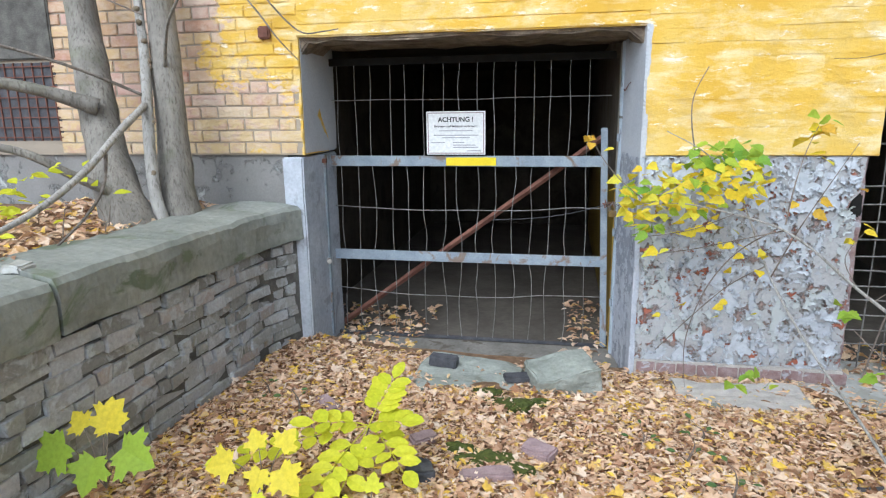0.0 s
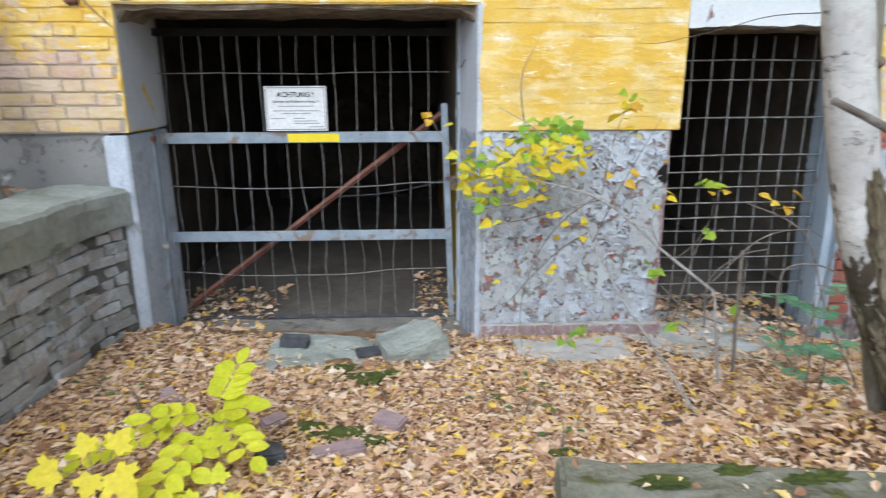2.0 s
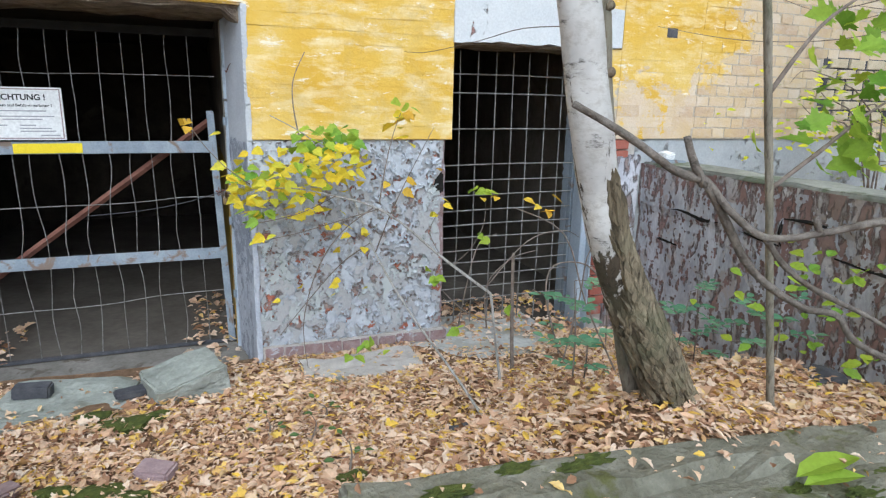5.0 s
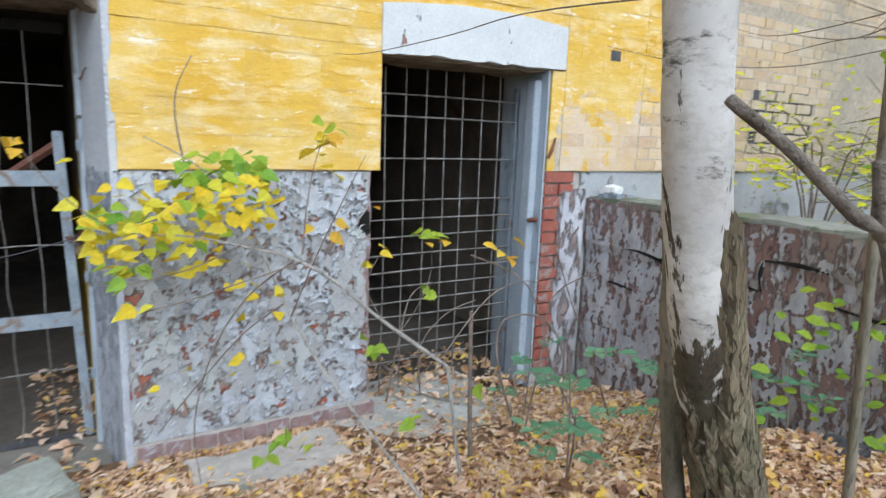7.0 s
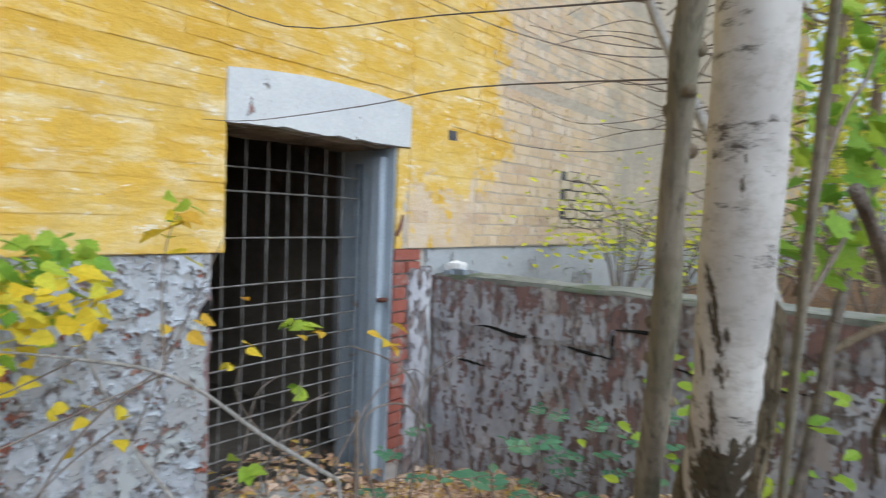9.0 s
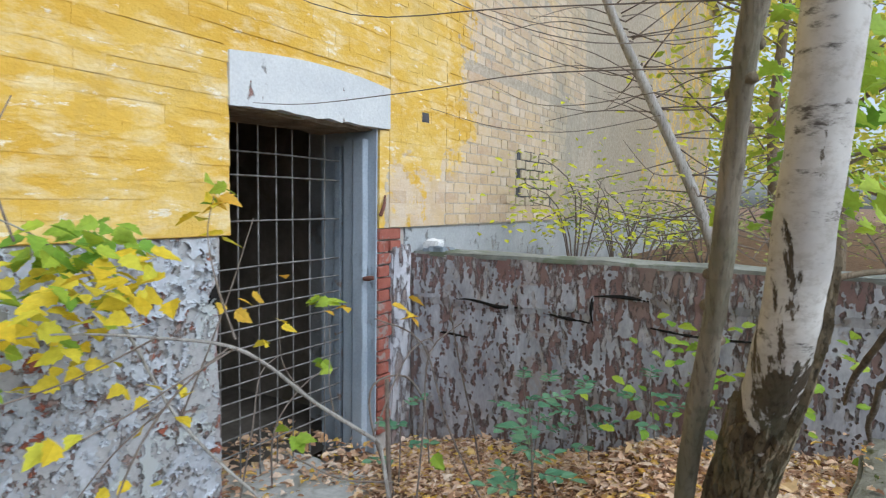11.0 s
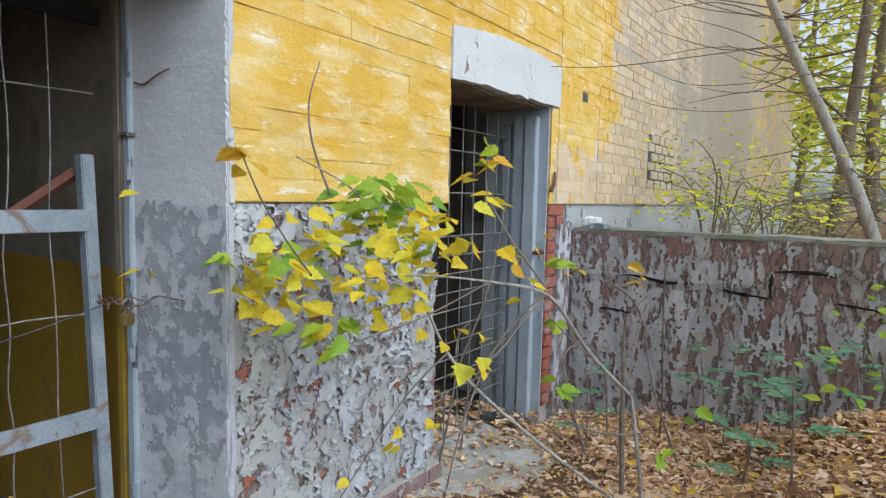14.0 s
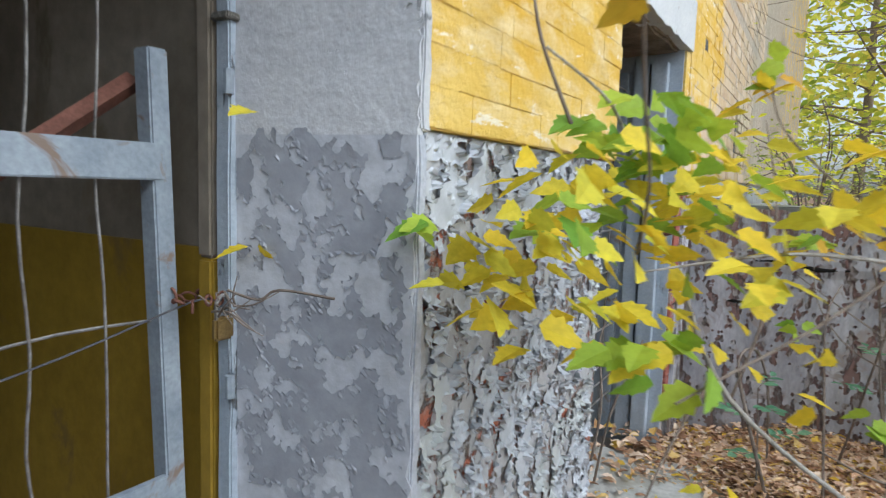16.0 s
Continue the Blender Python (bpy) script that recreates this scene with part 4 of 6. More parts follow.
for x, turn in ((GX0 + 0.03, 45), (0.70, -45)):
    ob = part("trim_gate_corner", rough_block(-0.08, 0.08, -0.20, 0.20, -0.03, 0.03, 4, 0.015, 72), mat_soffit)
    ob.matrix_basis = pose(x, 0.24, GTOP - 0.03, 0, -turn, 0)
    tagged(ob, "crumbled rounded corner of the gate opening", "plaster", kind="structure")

# ---- stones on the ground ----
def stone(x0, x1, y0, y1, z0, z1, seed, mat, label, category="stone", tilt=(0, 0, 0), cuts=5, amount=0.02):
    c = Vector(((x0 + x1) / 2, (y0 + y1) / 2, z0))
    bm = rough_block(x0 - c.x, x1 - c.x, y0 - c.y, y1 - c.y, 0, z1 - z0, cuts, amount, seed)
    ob = part(category.replace(" ", "_"), bm, mat)
    ob.matrix_basis = pose(*c, *tilt)
    return tagged(ob, label, category)


stone(-0.60, 0.06, -0.60, -0.02, -0.34, -0.245, 1, mat_block, "flat broken concrete slab before the gate", "slab", (0, 2, -8), 9, 0.02)
stone(-0.20, 0.26, -0.88, -0.58, -0.34, -0.250, 2, mat_block, "mossy piece of concrete among the leaves", "slab", (0, 0, 14), 7, 0.04)
stone(0.13, 0.53, -0.44, -0.15, -0.33, -0.13, 3, mat_block, "broken grey concrete block before the gate", "block", (5, -6, 20), 7, 0.020)
stone(0.98, 1.74, -0.52, -0.12, -0.36, -0.265, 4, mat_mortar, "long cracked concrete plate at the pillar foot", "slab", (2, 0, 4), 8, 0.02)
stone(1.72, 2.85, -0.85, 0.46, -0.42, -0.305, 5, mat_concrete, "pale concrete apron before the door", "slab", (0, 1, 0), 10, 0.012)
stone(1.05, 1.2, -0.62, -0.52, -0.30, -0.22, 6, mat_coping, "small grey concrete lump in the leaves", "stone", (0, 0, 30), 3, 0.02)
stone(-0.52, -0.34, -0.26, -0.18, -0.24, -0.165, 7, mat_dark, "black hollow brick on the slab", "brick", (0, 3, -6), 3, 0.006)
stone(-0.03, 0.14, -0.40, -0.32, -0.24, -0.20, 17, mat_dark, "dark slate shard on the slab", "shard", (0, 3, 24), 3, 0.012)
stone(-0.12, 0.12, -1.52, -1.44, -0.24, -0.165, 8, mat_pink_brick, "dusty pink broken brick in the leaves", "brick", (0, 4, 18), 3, 0.01)
stone(0.14, 0.30, -1.26, -1.15, -0.24, -0.185, 9, mat_pink_brick, "dusty pink broken brick in the leaves", "brick", (4, 0, -28), 3, 0.012)
stone(-0.42, -0.28, -1.22, -1.14, -0.25, -0.19, 10, mat_pink_brick, "dusty pink broken brick in the leaves", "brick", (4, 0, 38), 3, 0.012)
stone(-1.05, -0.85, -0.95, -0.86, -0.25, -0.195, 12, mat_pink_brick, "dusty pink broken brick in the leaves", "brick", (0, 0, -38), 3, 0.012)
stone(-0.36, -0.24, -1.58, -1.48, -0.22, -0.13, 11, mat_dark, "dark bitumen scrap in the leaves", "scrap", (10, 14, 30), 3, 0.015)
stone(1.42, 1.72, -1.42, -1.32, -0.22, -0.165, 13, mat_dark, "dark half-buried brick in the leaves", "brick", (0, 2, 12), 3, 0.01)
stone(3.05, 3.30, -2.0, -1.85, 0.0, 0.12, 15, mat_dark, "dark stone by the retaining wall", "stone", (0, 2, 12), 3, 0.02)
for k, (x, y, s) in enumerate(((0.05, -0.72, 0.16), (-0.02, -1.32, 0.14), (0.12, -1.38, 0.10), (-0.1, -0.60, 0.10), (0.2, -0.66, 0.07), (-0.15, -1.25, 0.08), (0.95, -1.75, 0.07))):
    high = ground_z(x, y) + 0.012
    bm = bmesh.new()
    bmesh.ops.create_icosphere(bm, subdivisions=3, radius=1)
    for v in bm.verts:
        q = 1 + 0.45 * noise.noise(v.co * 2 + Vector((k, 0, 0))) + 0.2 * noise.noise(v.co * 7)
        v.co = Vector((x + v.co.x * s * q, y + v.co.y * s * 0.5 * q, high + v.co.z * 0.022 * q))
    tagged(part("moss", bm, mat_moss), "green moss cushion", "moss", kind="stuff")

# near slab on the east side of the path
bm = rough_block(0.0, 2.5, -0.75, 0.0, -0.45, 0.0, 16, 0.022, 41, 0.015)
for v in bm.verts:
    if v.co.z > -0.1:
        v.co.z += 0.012 * noise.noise(v.co * 5) - (0.04 if v.co.y < -0.17 + 0.06 * noise.noise(Vector((v.co.x * 3, 0, 0))) else 0)
near_slab = part("slab", bm, mat_slab)
near_slab.matrix_basis = pose(0.79, -2.27, 0.295, 0, 0, -7.8)
tagged(near_slab, "long mossy concrete slab with a cracked ledge", "slab")

rm = random.Random(14)
for k in range(34):  # moss creeping over the slab
    u, v = rm.uniform(0.1, 2.2), rm.uniform(-0.62, -0.04)
    c = near_slab.matrix_basis @ Vector((u, v, 0.0 if v > -0.17 else -0.04))
    s = rm.uniform(0.02, 0.075)
    bm = bmesh.new()
    bmesh.ops.create_icosphere(bm, subdivisions=3, radius=1)
    for p in bm.verts:
        q = 1 + 0.7 * noise.noise(p.co * 2.4 + Vector((k, 3, 0))) + 0.5 * noise.noise(p.co * 7 + Vector((0, k, 0)))
        p.co = Vector((c.x + p.co.x * s * 1.5 * q, c.y + p.co.y * s * 0.6 * q, c.z + p.co.z * 0.014 * q))
    tagged(part("moss", bm, mat_moss), "green-brown moss creeping over the slab", "moss", kind="stuff")

# ---- trees ----
birch = thing("birch_tree", (2.05, -2.18, 0.3), "white birch with dark split bark at its leaning foot", "tree")
birch_trunk = child("trunk", tube([(2.14, -2.15, 0.14), (2.03, -2.19, 0.34), (1.875, -2.235, 0.57), (1.715, -2.285, 0.79), (1.60, -2.325, 1.0), (1.515, -2.345, 1.25), (1.45, -2.365, 1.5),
                     (1.385, -2.38, 1.9), (1.37, -2.38, 3.2), (1.4, -2.3, 4.6)], [0.098, 0.082, 0.072, 0.067, 0.063, 0.060, 0.058, 0.054, 0.045, 0.03], 18, steps=7, wobble=0.09), mat_birch, birch, smooth=True)
foot_line = ((2.14, -2.15, 0.14, 0.096), (2.03, -2.19, 0.34, 0.080), (1.875, -2.235, 0.57, 0.070), (1.715, -2.285, 0.79, 0.065), (1.60, -2.325, 1.0, 0.062), (1.515, -2.345, 1.25, 0.058))
rp = random.Random(61)
bm = bmesh.new()
for k in range(980):  # ridges of split bark, dense at the foot, one tongue of them running up
    if k < 560:
        q, a = rp.uniform(0, 2.9), rp.uniform(0, 2 * math.pi)
        if q > 2.3 and rp.random() < 0.55:
            continue
    else:
        q = 2.0 + 2.5 * rp.random() ** 1.4
        a = 1.5 + rp.uniform(-0.75, 0.75) * (1.0 - 0.32 * (q - 2.0))
    i = min(int(q), 4)
    p, e = Vector(foot_line[i]), Vector(foot_line[i + 1])
    way = (e.xyz - p.xyz).normalized()
    c, rad = p.xyz.lerp(e.xyz, q - i), p.w + (e.w - p.w) * (q - i)
    sx = way.cross(Vector((0, 1, 0))).normalized()
    sy = way.cross(sx)
    out = -sx * math.cos(a) + sy * math.sin(a)
    side = way.cross(out)
    L, W, T = rp.uniform(0.03, 0.09), rp.uniform(0.007, 0.017), rp.uniform(0.006, 0.019)
    twist = rp.uniform(-0.25, 0.25)
    ax, sd = way + side * twist, side - way * twist
    base = c + out * (rad - 0.003)
    ring = [base - ax * L + out * 0.001, base - ax * L * 0.3 + sd * W, base + ax * L * 0.5 + sd * W * 0.8, base + ax * L, base + ax * L * 0.4 - sd * W, base - ax * L * 0.4 - sd * W * 0.9]
    lo = [bm.verts.new(v) for v in ring]
    hi = [bm.verts.new(base + (v - base) * 0.7 + out * (T + rp.uniform(0, 0.004))) for v in ring]
    bm.faces.new(hi)
    for j in range(6):
        bm.faces.new((lo[j], lo[(j + 1) % 6], hi[(j + 1) % 6], hi[j]))
bmesh.ops.recalc_face_normals(bm, faces=bm.faces)
child("rough_bark", bm, mat_bark_dark, birch_trunk, "dark furrowed bark")["kind"] = "stuff"
child("limb", tube([(1.40, -2.38, 2.0), (1.42, -2.42, 2.25), (1.5, -2.5, 2.6), (1.6, -2.6, 3.1)], [0.025, 0.02, 0.014, 0.008], 8, wobble=0.15), mat_birch, birch, smooth=True)
def knots(parent, line, radius, count, seed, mat):
    """Short branch scars standing out of a young trunk."""
    rn = random.Random(seed)
    for k in range(count):
        q = (k + rn.random()) / count * (len(line) - 1)
        i = min(int(q), len(line) - 2)
        c = Vector(line[i]).lerp(Vector(line[i + 1]), q - i)
        a = rn.uniform(0, 2 * math.pi)
        out = Vector((math.cos(a), math.sin(a), 0.25))
        child("knot", tube([c + out * radius * 0.5, c + out * radius * 1.05, c + out * radius * 1.3], [radius * 0.62, radius * 0.5, radius * 0.22], 7, steps=2, wobble=0.3), mat, parent, smooth=True)


stem = thing("sapling", (2.0, -2.07, 0.15), "slender brown sapling beside the birch", "tree")
stem_trunk = child("trunk", tube([(2.05, -2.05, 0.05), (1.90, -2.08, 0.48), (1.73, -2.155, 1.0), (1.625, -2.20, 1.5), (1.57, -2.23, 1.75), (1.53, -2.29, 2.0), (1.50, -2.36, 2.4), (1.5, -2.4, 3.2)],
                    [0.034, 0.030, 0.028, 0.027, 0.029, 0.022, 0.018, 0.01], 12, steps=6, wobble=0.28), mat_stem, stem, smooth=True)
child("limb", tube([(1.56, -2.235, 1.72), (1.55, -2.16, 1.84), (1.54, -2.05, 2.0), (1.5, -1.85, 2.35)], [0.010, 0.009, 0.007, 0.005], 8), mat_bark, stem, smooth=True)
child("twig", tube([(1.59, -2.21, 1.58), (1.62, -1.7, 1.62), (1.6, -1.35, 1.60), (1.5, -1.0, 1.57), (1.45, -0.8, 1.58)], [0.0022, 0.0018, 0.0016, 0.0013, 0.0008], 6), mat_twig, stem, smooth=True)
child("twig", tube([(1.56, -2.22, 1.72), (1.55, -1.65, 1.78), (1.45, -1.2, 1.80), (1.2, -0.9, 1.93)], [0.0022, 0.0018, 0.0016, 0.001], 6), mat_twig, stem, smooth=True)
knots(stem_trunk, ((1.90, -2.08, 0.48), (1.73, -2.155, 1.0), (1.625, -2.20, 1.5), (1.57, -2.23, 1.75)), 0.029, 14, 4, mat_bark_brown)
sap = thing("sapling", (2.45, -2.28, 0.25), "thin pale sapling with a few green leaves", "tree")
child("trunk", tube([(2.49, -2.27, 0.1), (2.375, -2.30, 0.5), (2.235, -2.335, 1.0), (2.06, -2.38, 1.6), (1.90, -2.42, 2.15), (1.8, -2.4, 3.2)], [0.018, 0.014, 0.013, 0.013, 0.012, 0.008], 8, steps=4, wobble=0.25), mat_stem, sap, smooth=True)
child("twig", tube([(2.12, -2.365, 1.4), (2.25, -2.40, 1.6), (2.4, -2.43, 1.72), (2.55, -2.45, 1.9)], [0.009, 0.006, 0.005, 0.003], 6), mat_twig, sap, smooth=True)
rs = random.Random(21)
child("twig", tube([(2.21, -2.34, 1.1), (2.35, -2.38, 1.22), (2.5, -2.42, 1.35), (2.68, -2.45, 1.45)], [0.008, 0.008, 0.005, 0.003], 6), mat_twig, sap, smooth=True)
leaves("foliage", [((2.66 + rs.gauss(0, 0.2), -2.42 + rs.gauss(0, .12), rs.uniform(1.15, 1.95)), any_way(rs, 0.5), (rs.uniform(-.5, .5), -0.8, 0.6), rs.uniform(0.055, 0.095)) for _ in range(130)],
       MAPLE, mat_leaf_green, sap)

dead = thing("dead_branch", (2.44, -2.56, 0.15), "forked grey dead branch lying against the birch", "branch")
child("limb", tube([(1.33, -2.52, 1.36), (1.48, -2.54, 1.285), (1.62, -2.56, 1.20), (1.73, -2.56, 1.165), (1.80, -2.58, 1.09), (1.90, -2.6, 1.02), (2.02, -2.6, 1.005), (2.15, -2.6, 1.015), (2.5, -2.62, 1.03), (3.0, -2.7, 0.9), (3.4, -2.9, 0.75)],
                   [0.0088, 0.0104, 0.012, 0.0136, 0.0104, 0.0096, 0.0096, 0.0104, 0.0104, 0.0088, 0.0064], 9, steps=5, wobble=0.4), mat_dead, dead, smooth=True)
child("limb", tube([(1.73, -2.56, 1.16), (1.83, -2.555, 1.04), (1.91, -2.55, 0.94), (2.0, -2.56, 0.86), (2.17, -2.56, 0.77), (2.32, -2.56, 0.73), (2.44, -2.56, 0.62), (2.75, -2.57, 0.48), (3.2, -2.62, 0.25)],
                   [0.012, 0.012, 0.0112, 0.0112, 0.0112, 0.0104, 0.0104, 0.0104, 0.0104], 9, steps=5, wobble=0.4), mat_dead, dead, smooth=True)
child("limb", tube([(1.98, -2.555, 0.99), (2.11, -2.53, 0.89), (2.3, -2.51, 0.79), (2.6, -2.5, 0.66), (2.9, -2.5, 0.5)], [0.0096, 0.0096, 0.0096, 0.0088, 0.0064], 8, steps=5, wobble=0.4), mat_dead, dead, smooth=True)
child("stub", tube([(1.72, -2.56, 1.16), (1.66, -2.575, 1.23), (1.63, -2.58, 1.285)], [0.013, 0.011, 0.010], 8, wobble=0.2), mat_dead, dead, smooth=True)
child("stub", tube([(2.13, -2.6, 1.01), (2.10, -2.605, 1.06)], [0.012, 0.009], 8), mat_dead, dead, smooth=True)


def old_tree(name, at, label, rows):
    t = thing(name, at, label, "tree", "trees on the west terrace")
    for nm, pts, rad, sides, m in rows:
        child(nm, tube(pts, rad, sides, steps=6, wobble=0.12), m, t, smooth=True)
    return t


old_tree("tree", (-2.3, -0.70, 0.74), "grey-barked leaning tree growing behind the retaining wall", [
    ("trunk", [(-2.16, -0.72, 0.66), (-2.24, -0.72, 0.85), (-2.36, -0.64, 1.12), (-2.46, -0.55, 1.4), (-2.56, -0.45, 1.7), (-2.66, -0.35, 2.05), (-2.8, -0.2, 3.2), (-2.9, -0.2, 4.4)],
     [0.19, 0.135, 0.115, 0.105, 0.097, 0.088, 0.06, 0.03], 18, mat_bark),
    ("limb", [(-2.37, -0.66, 1.42), (-2.55, -0.8, 1.50), (-2.75, -0.95, 1.56), (-3.0, -1.1, 1.6)], [0.05, 0.036, 0.03, 0.022], 10, mat_bark),
    ("limb", [(-2.20, -0.75, 0.9), (-2.36, -0.95, 1.06), (-2.55, -1.1, 1.20), (-2.9, -1.3, 1.27)], [0.03, 0.026, 0.022, 0.016], 10, mat_bark)])
old_tree("tree", (-2.02, -0.50, 0.74), "straight grey-barked tree growing behind the retaining wall", [
    ("trunk", [(-1.98, -0.52, 0.66), (-2.02, -0.50, 0.85), (-2.07, -0.42, 1.2), (-2.12, -0.34, 1.6), (-2.18, -0.25, 2.05), (-2.24, -0.2, 3.0), (-2.3, -0.2, 4.4)],
     [0.15, 0.105, 0.094, 0.09, 0.084, 0.062, 0.03], 18, mat_bark),
    ("limb", [(-2.09, -0.4, 1.66), (-2.0, -0.5, 1.78), (-1.88, -0.62, 1.9), (-1.6, -0.8, 2.1)], [0.012, 0.010, 0.008, 0.005], 7, mat_bark)])
pale_stem = old_tree("sapling", (-2.07, -0.62, 0.74), "thin pale stem between the two trees", [
    ("trunk", [(-1.98, -0.68, 0.66), (-2.06, -0.66, 0.9), (-2.12, -0.58, 1.25), (-2.16, -0.5, 1.5), (-2.22, -0.4, 1.75), (-2.28, -0.32, 2.06), (-2.36, -0.2, 3.0)], [0.042, 0.036, 0.033, 0.031, 0.028, 0.026, 0.014], 10, mat_leaning),
    ("limb", [(-2.15, -0.54, 1.43), (-2.05, -0.9, 1.30), (-1.98, -1.3, 1.10), (-1.95, -1.7, 0.95), (-1.97, -2.1, 0.86)], [0.022, 0.020, 0.018, 0.014, 0.009], 8, mat_leaning),
    ("limb", [(-2.14, -0.5, 1.47), (-2.4, -0.7, 1.62), (-2.7, -0.95, 1.75), (-3.1, -1.2, 1.84)], [0.010, 0.009, 0.008, 0.006], 7, mat_dead),
    ("twig", [(-2.0, -1.1, 1.18), (-1.96, -1.2, 1.02), (-1.95, -1.35, 0.90), (-2.0, -1.5, 0.78)], [0.009, 0.008, 0.007, 0.006], 7, mat_dead),
    ("twig", [(-2.17, -0.45, 1.95), (-2.4, -0.5, 2.05), (-2.6, -0.6, 2.1)], [0.006, 0.005, 0.004], 6, mat_twig)])
knots([c for c in pale_stem.children if c.name.startswith("trunk")][0], ((-2.06, -0.66, 0.9), (-2.12, -0.58, 1.25), (-2.16, -0.5, 1.5), (-2.22, -0.4, 1.75), (-2.28, -0.32, 2.06)), 0.031, 12, 9, mat_bark_brown)
tagged(part("fallen_twig", tube([(-1.72, -0.05, 2.1), (-1.60, -0.1, 1.98), (-1.48, -0.12, 1.83), (-1.36, -0.1, 1.70)], [0.006, 0.006, 0.005, 0.003], 6), mat_dead), "bare twig hanging before the yellow wall", "twig")
tagged(part("fallen_twig", tube([(-1.62, -0.08, 2.15), (-1.45, -0.1, 1.96), (-1.32, -0.1, 1.86), (-1.2, -0.08, 1.865), (-1.1, -0.06, 1.88)], [0.006, 0.006, 0.005, 0.004, 0.003], 6), mat_dead), "bare twig hanging before the yellow wall", "twig")

# grated window in the west wall
win = tagged(part("window_1", box(-4.3, -3.22, 0.004, 0.011, 1.20, 1.74), mat_dark), "dark basement window behind a rusty mesh", "window", kind="structure")
for i in range(14):
    child("mesh_wire", box(-4.25 + i * 0.077, -4.242 + i * 0.077, -0.006, 0.004, 1.20, 1.74), mat_rust, win)
for i in range(8):
    child("mesh_wire", box(-4.3, -3.22, -0.009, -0.003, 1.22 + i * 0.07, 1.228 + i * 0.07), mat_rust, win)
tagged(part("trim_window_shade", box(-4.3, -3.2, -0.02, 0.010, 1.76, 2.6, 0.01), mat_crumble), "dark grey blind panel above the mesh window", "panel", kind="structure")
iron = part("iron_anchor", box(-1.66, -1.58, -0.03, 0.02, 1.84, 1.92, 0.01), mat_rust)
tagged(iron, "rusty iron anchor plate in the brick wall", "anchor")

# ---- shrub before the pillar ----
rl = random.Random(5)
shrub = thing("shrub", (1.93, -1.05, -0.26), "leggy maple shrub with yellow and green autumn leaves", "shrub")
limbs = (
    ([(1.95, -1.06, -0.27), (1.90, -1.03, 0.1), (1.88, -1.0, 0.33), (1.865, -0.995, 0.37), (1.82, -0.985, 0.405), (1.60, -0.925, 0.58), (1.42, -0.90, 0.74), (1.27, -0.89, 0.835), (1.12, -0.80, 0.875), (0.92, -0.62, 0.90), (0.72, -0.42, 0.87)], [0.011, 0.010, 0.010, 0.0105, 0.010, 0.009, 0.008, 0.0075, 0.006, 0.004, 0.002]),
    ([(1.74, -1.33, -0.22), (1.62, -1.15, 0.0), (1.48, -0.8, 0.25), (1.38, -0.5, 0.5), (1.28, -0.38, 0.8), (1.18, -0.30, 1.02), (1.02, -0.28, 1.16), (0.86, -0.2, 1.25)], [0.010, 0.009, 0.008, 0.008, 0.007, 0.006, 0.004, 0.003]),
    ([(1.27, -0.89, 0.835), (1.12, -0.82, 0.70), (1.0, -0.78, 0.50), (0.93, -0.75, 0.22), (0.95, -0.72, -0.05)], [0.0045, 0.004, 0.004, 0.003, 0.002]),
    ([(1.62, -0.92, 0.56), (1.60, -0.80, 0.66), (1.66, -0.70, 0.72), (1.76, -0.60, 0.78)], [0.003, 0.0026, 0.002, 0.001]),
    ([(1.68, -0.94, 0.52), (1.86, -0.76, 0.56), (1.98, -0.66, 0.68), (1.99, -0.64, 0.86)], [0.003, 0.0026, 0.002, 0.001]),
    ([(1.02, -0.2, 1.12), (1.0, -0.13, 1.3), (1.01, -0.10, 1.45), (1.08, -0.08, 1.60)], [0.006, 0.005, 0.004, 0.003]),
    ([(1.30, -0.88, 0.85), (1.38, -0.7, 1.0), (1.46, -0.56, 1.15), (1.52, -0.52, 1.28)], [0.005, 0.004, 0.003, 0.002]),
    ([(0.72, -0.42, 0.90), (0.60, -0.46, 1.0), (0.50, -0.47, 1.12), (0.43, -0.48, 1.24)], [0.004, 0.003, 0.003, 0.002]),
    ([(1.1, -0.79, 0.88), (0.95, -0.66, 0.78), (0.78, -0.55, 0.72), (0.66, -0.5, 0.70)], [0.004, 0.003, 0.003, 0.002]),
    ([(1.29, -0.88, 0.82), (1.05, -0.92, 0.77), (0.9, -0.95, 0.74), (0.76, -0.97, 0.72)], [0.004, 0.003, 0.003, 0.002]),
    ([(1.36, -0.46, 0.55), (1.2, -0.4, 0.42), (1.02, -0.34, 0.2), (0.86, -0.28, -0.02)], [0.005, 0.004, 0.003, 0.003]),
    ([(1.38, -0.5, 0.5), (1.46, -0.56, 0.75), (1.58, -0.55, 0.98), (1.72, -0.5, 1.2)], [0.005, 0.004, 0.003, 0.002]),
    ([(1.92, -1.03, 0.2), (1.8, -0.86, 0.22), (1.72, -0.7, 0.30)], [0.006, 0.005, 0.003]),
    ([(1.86, -0.98, 0.4), (2.1, -0.95, 0.62), (2.35, -0.9, 0.66), (2.5, -0.85, 0.60)], [0.004, 0.004, 0.003, 0.002]),
)
for pts, rad in limbs:
    child("stem" if rad[0] > 0.0075 else "twig", tube(pts, [q * 0.78 for q in rad], 7, steps=5, wobble=0.2), mat_twig if rad[0] < 0.0095 else mat_leaning, shrub, smooth=True)


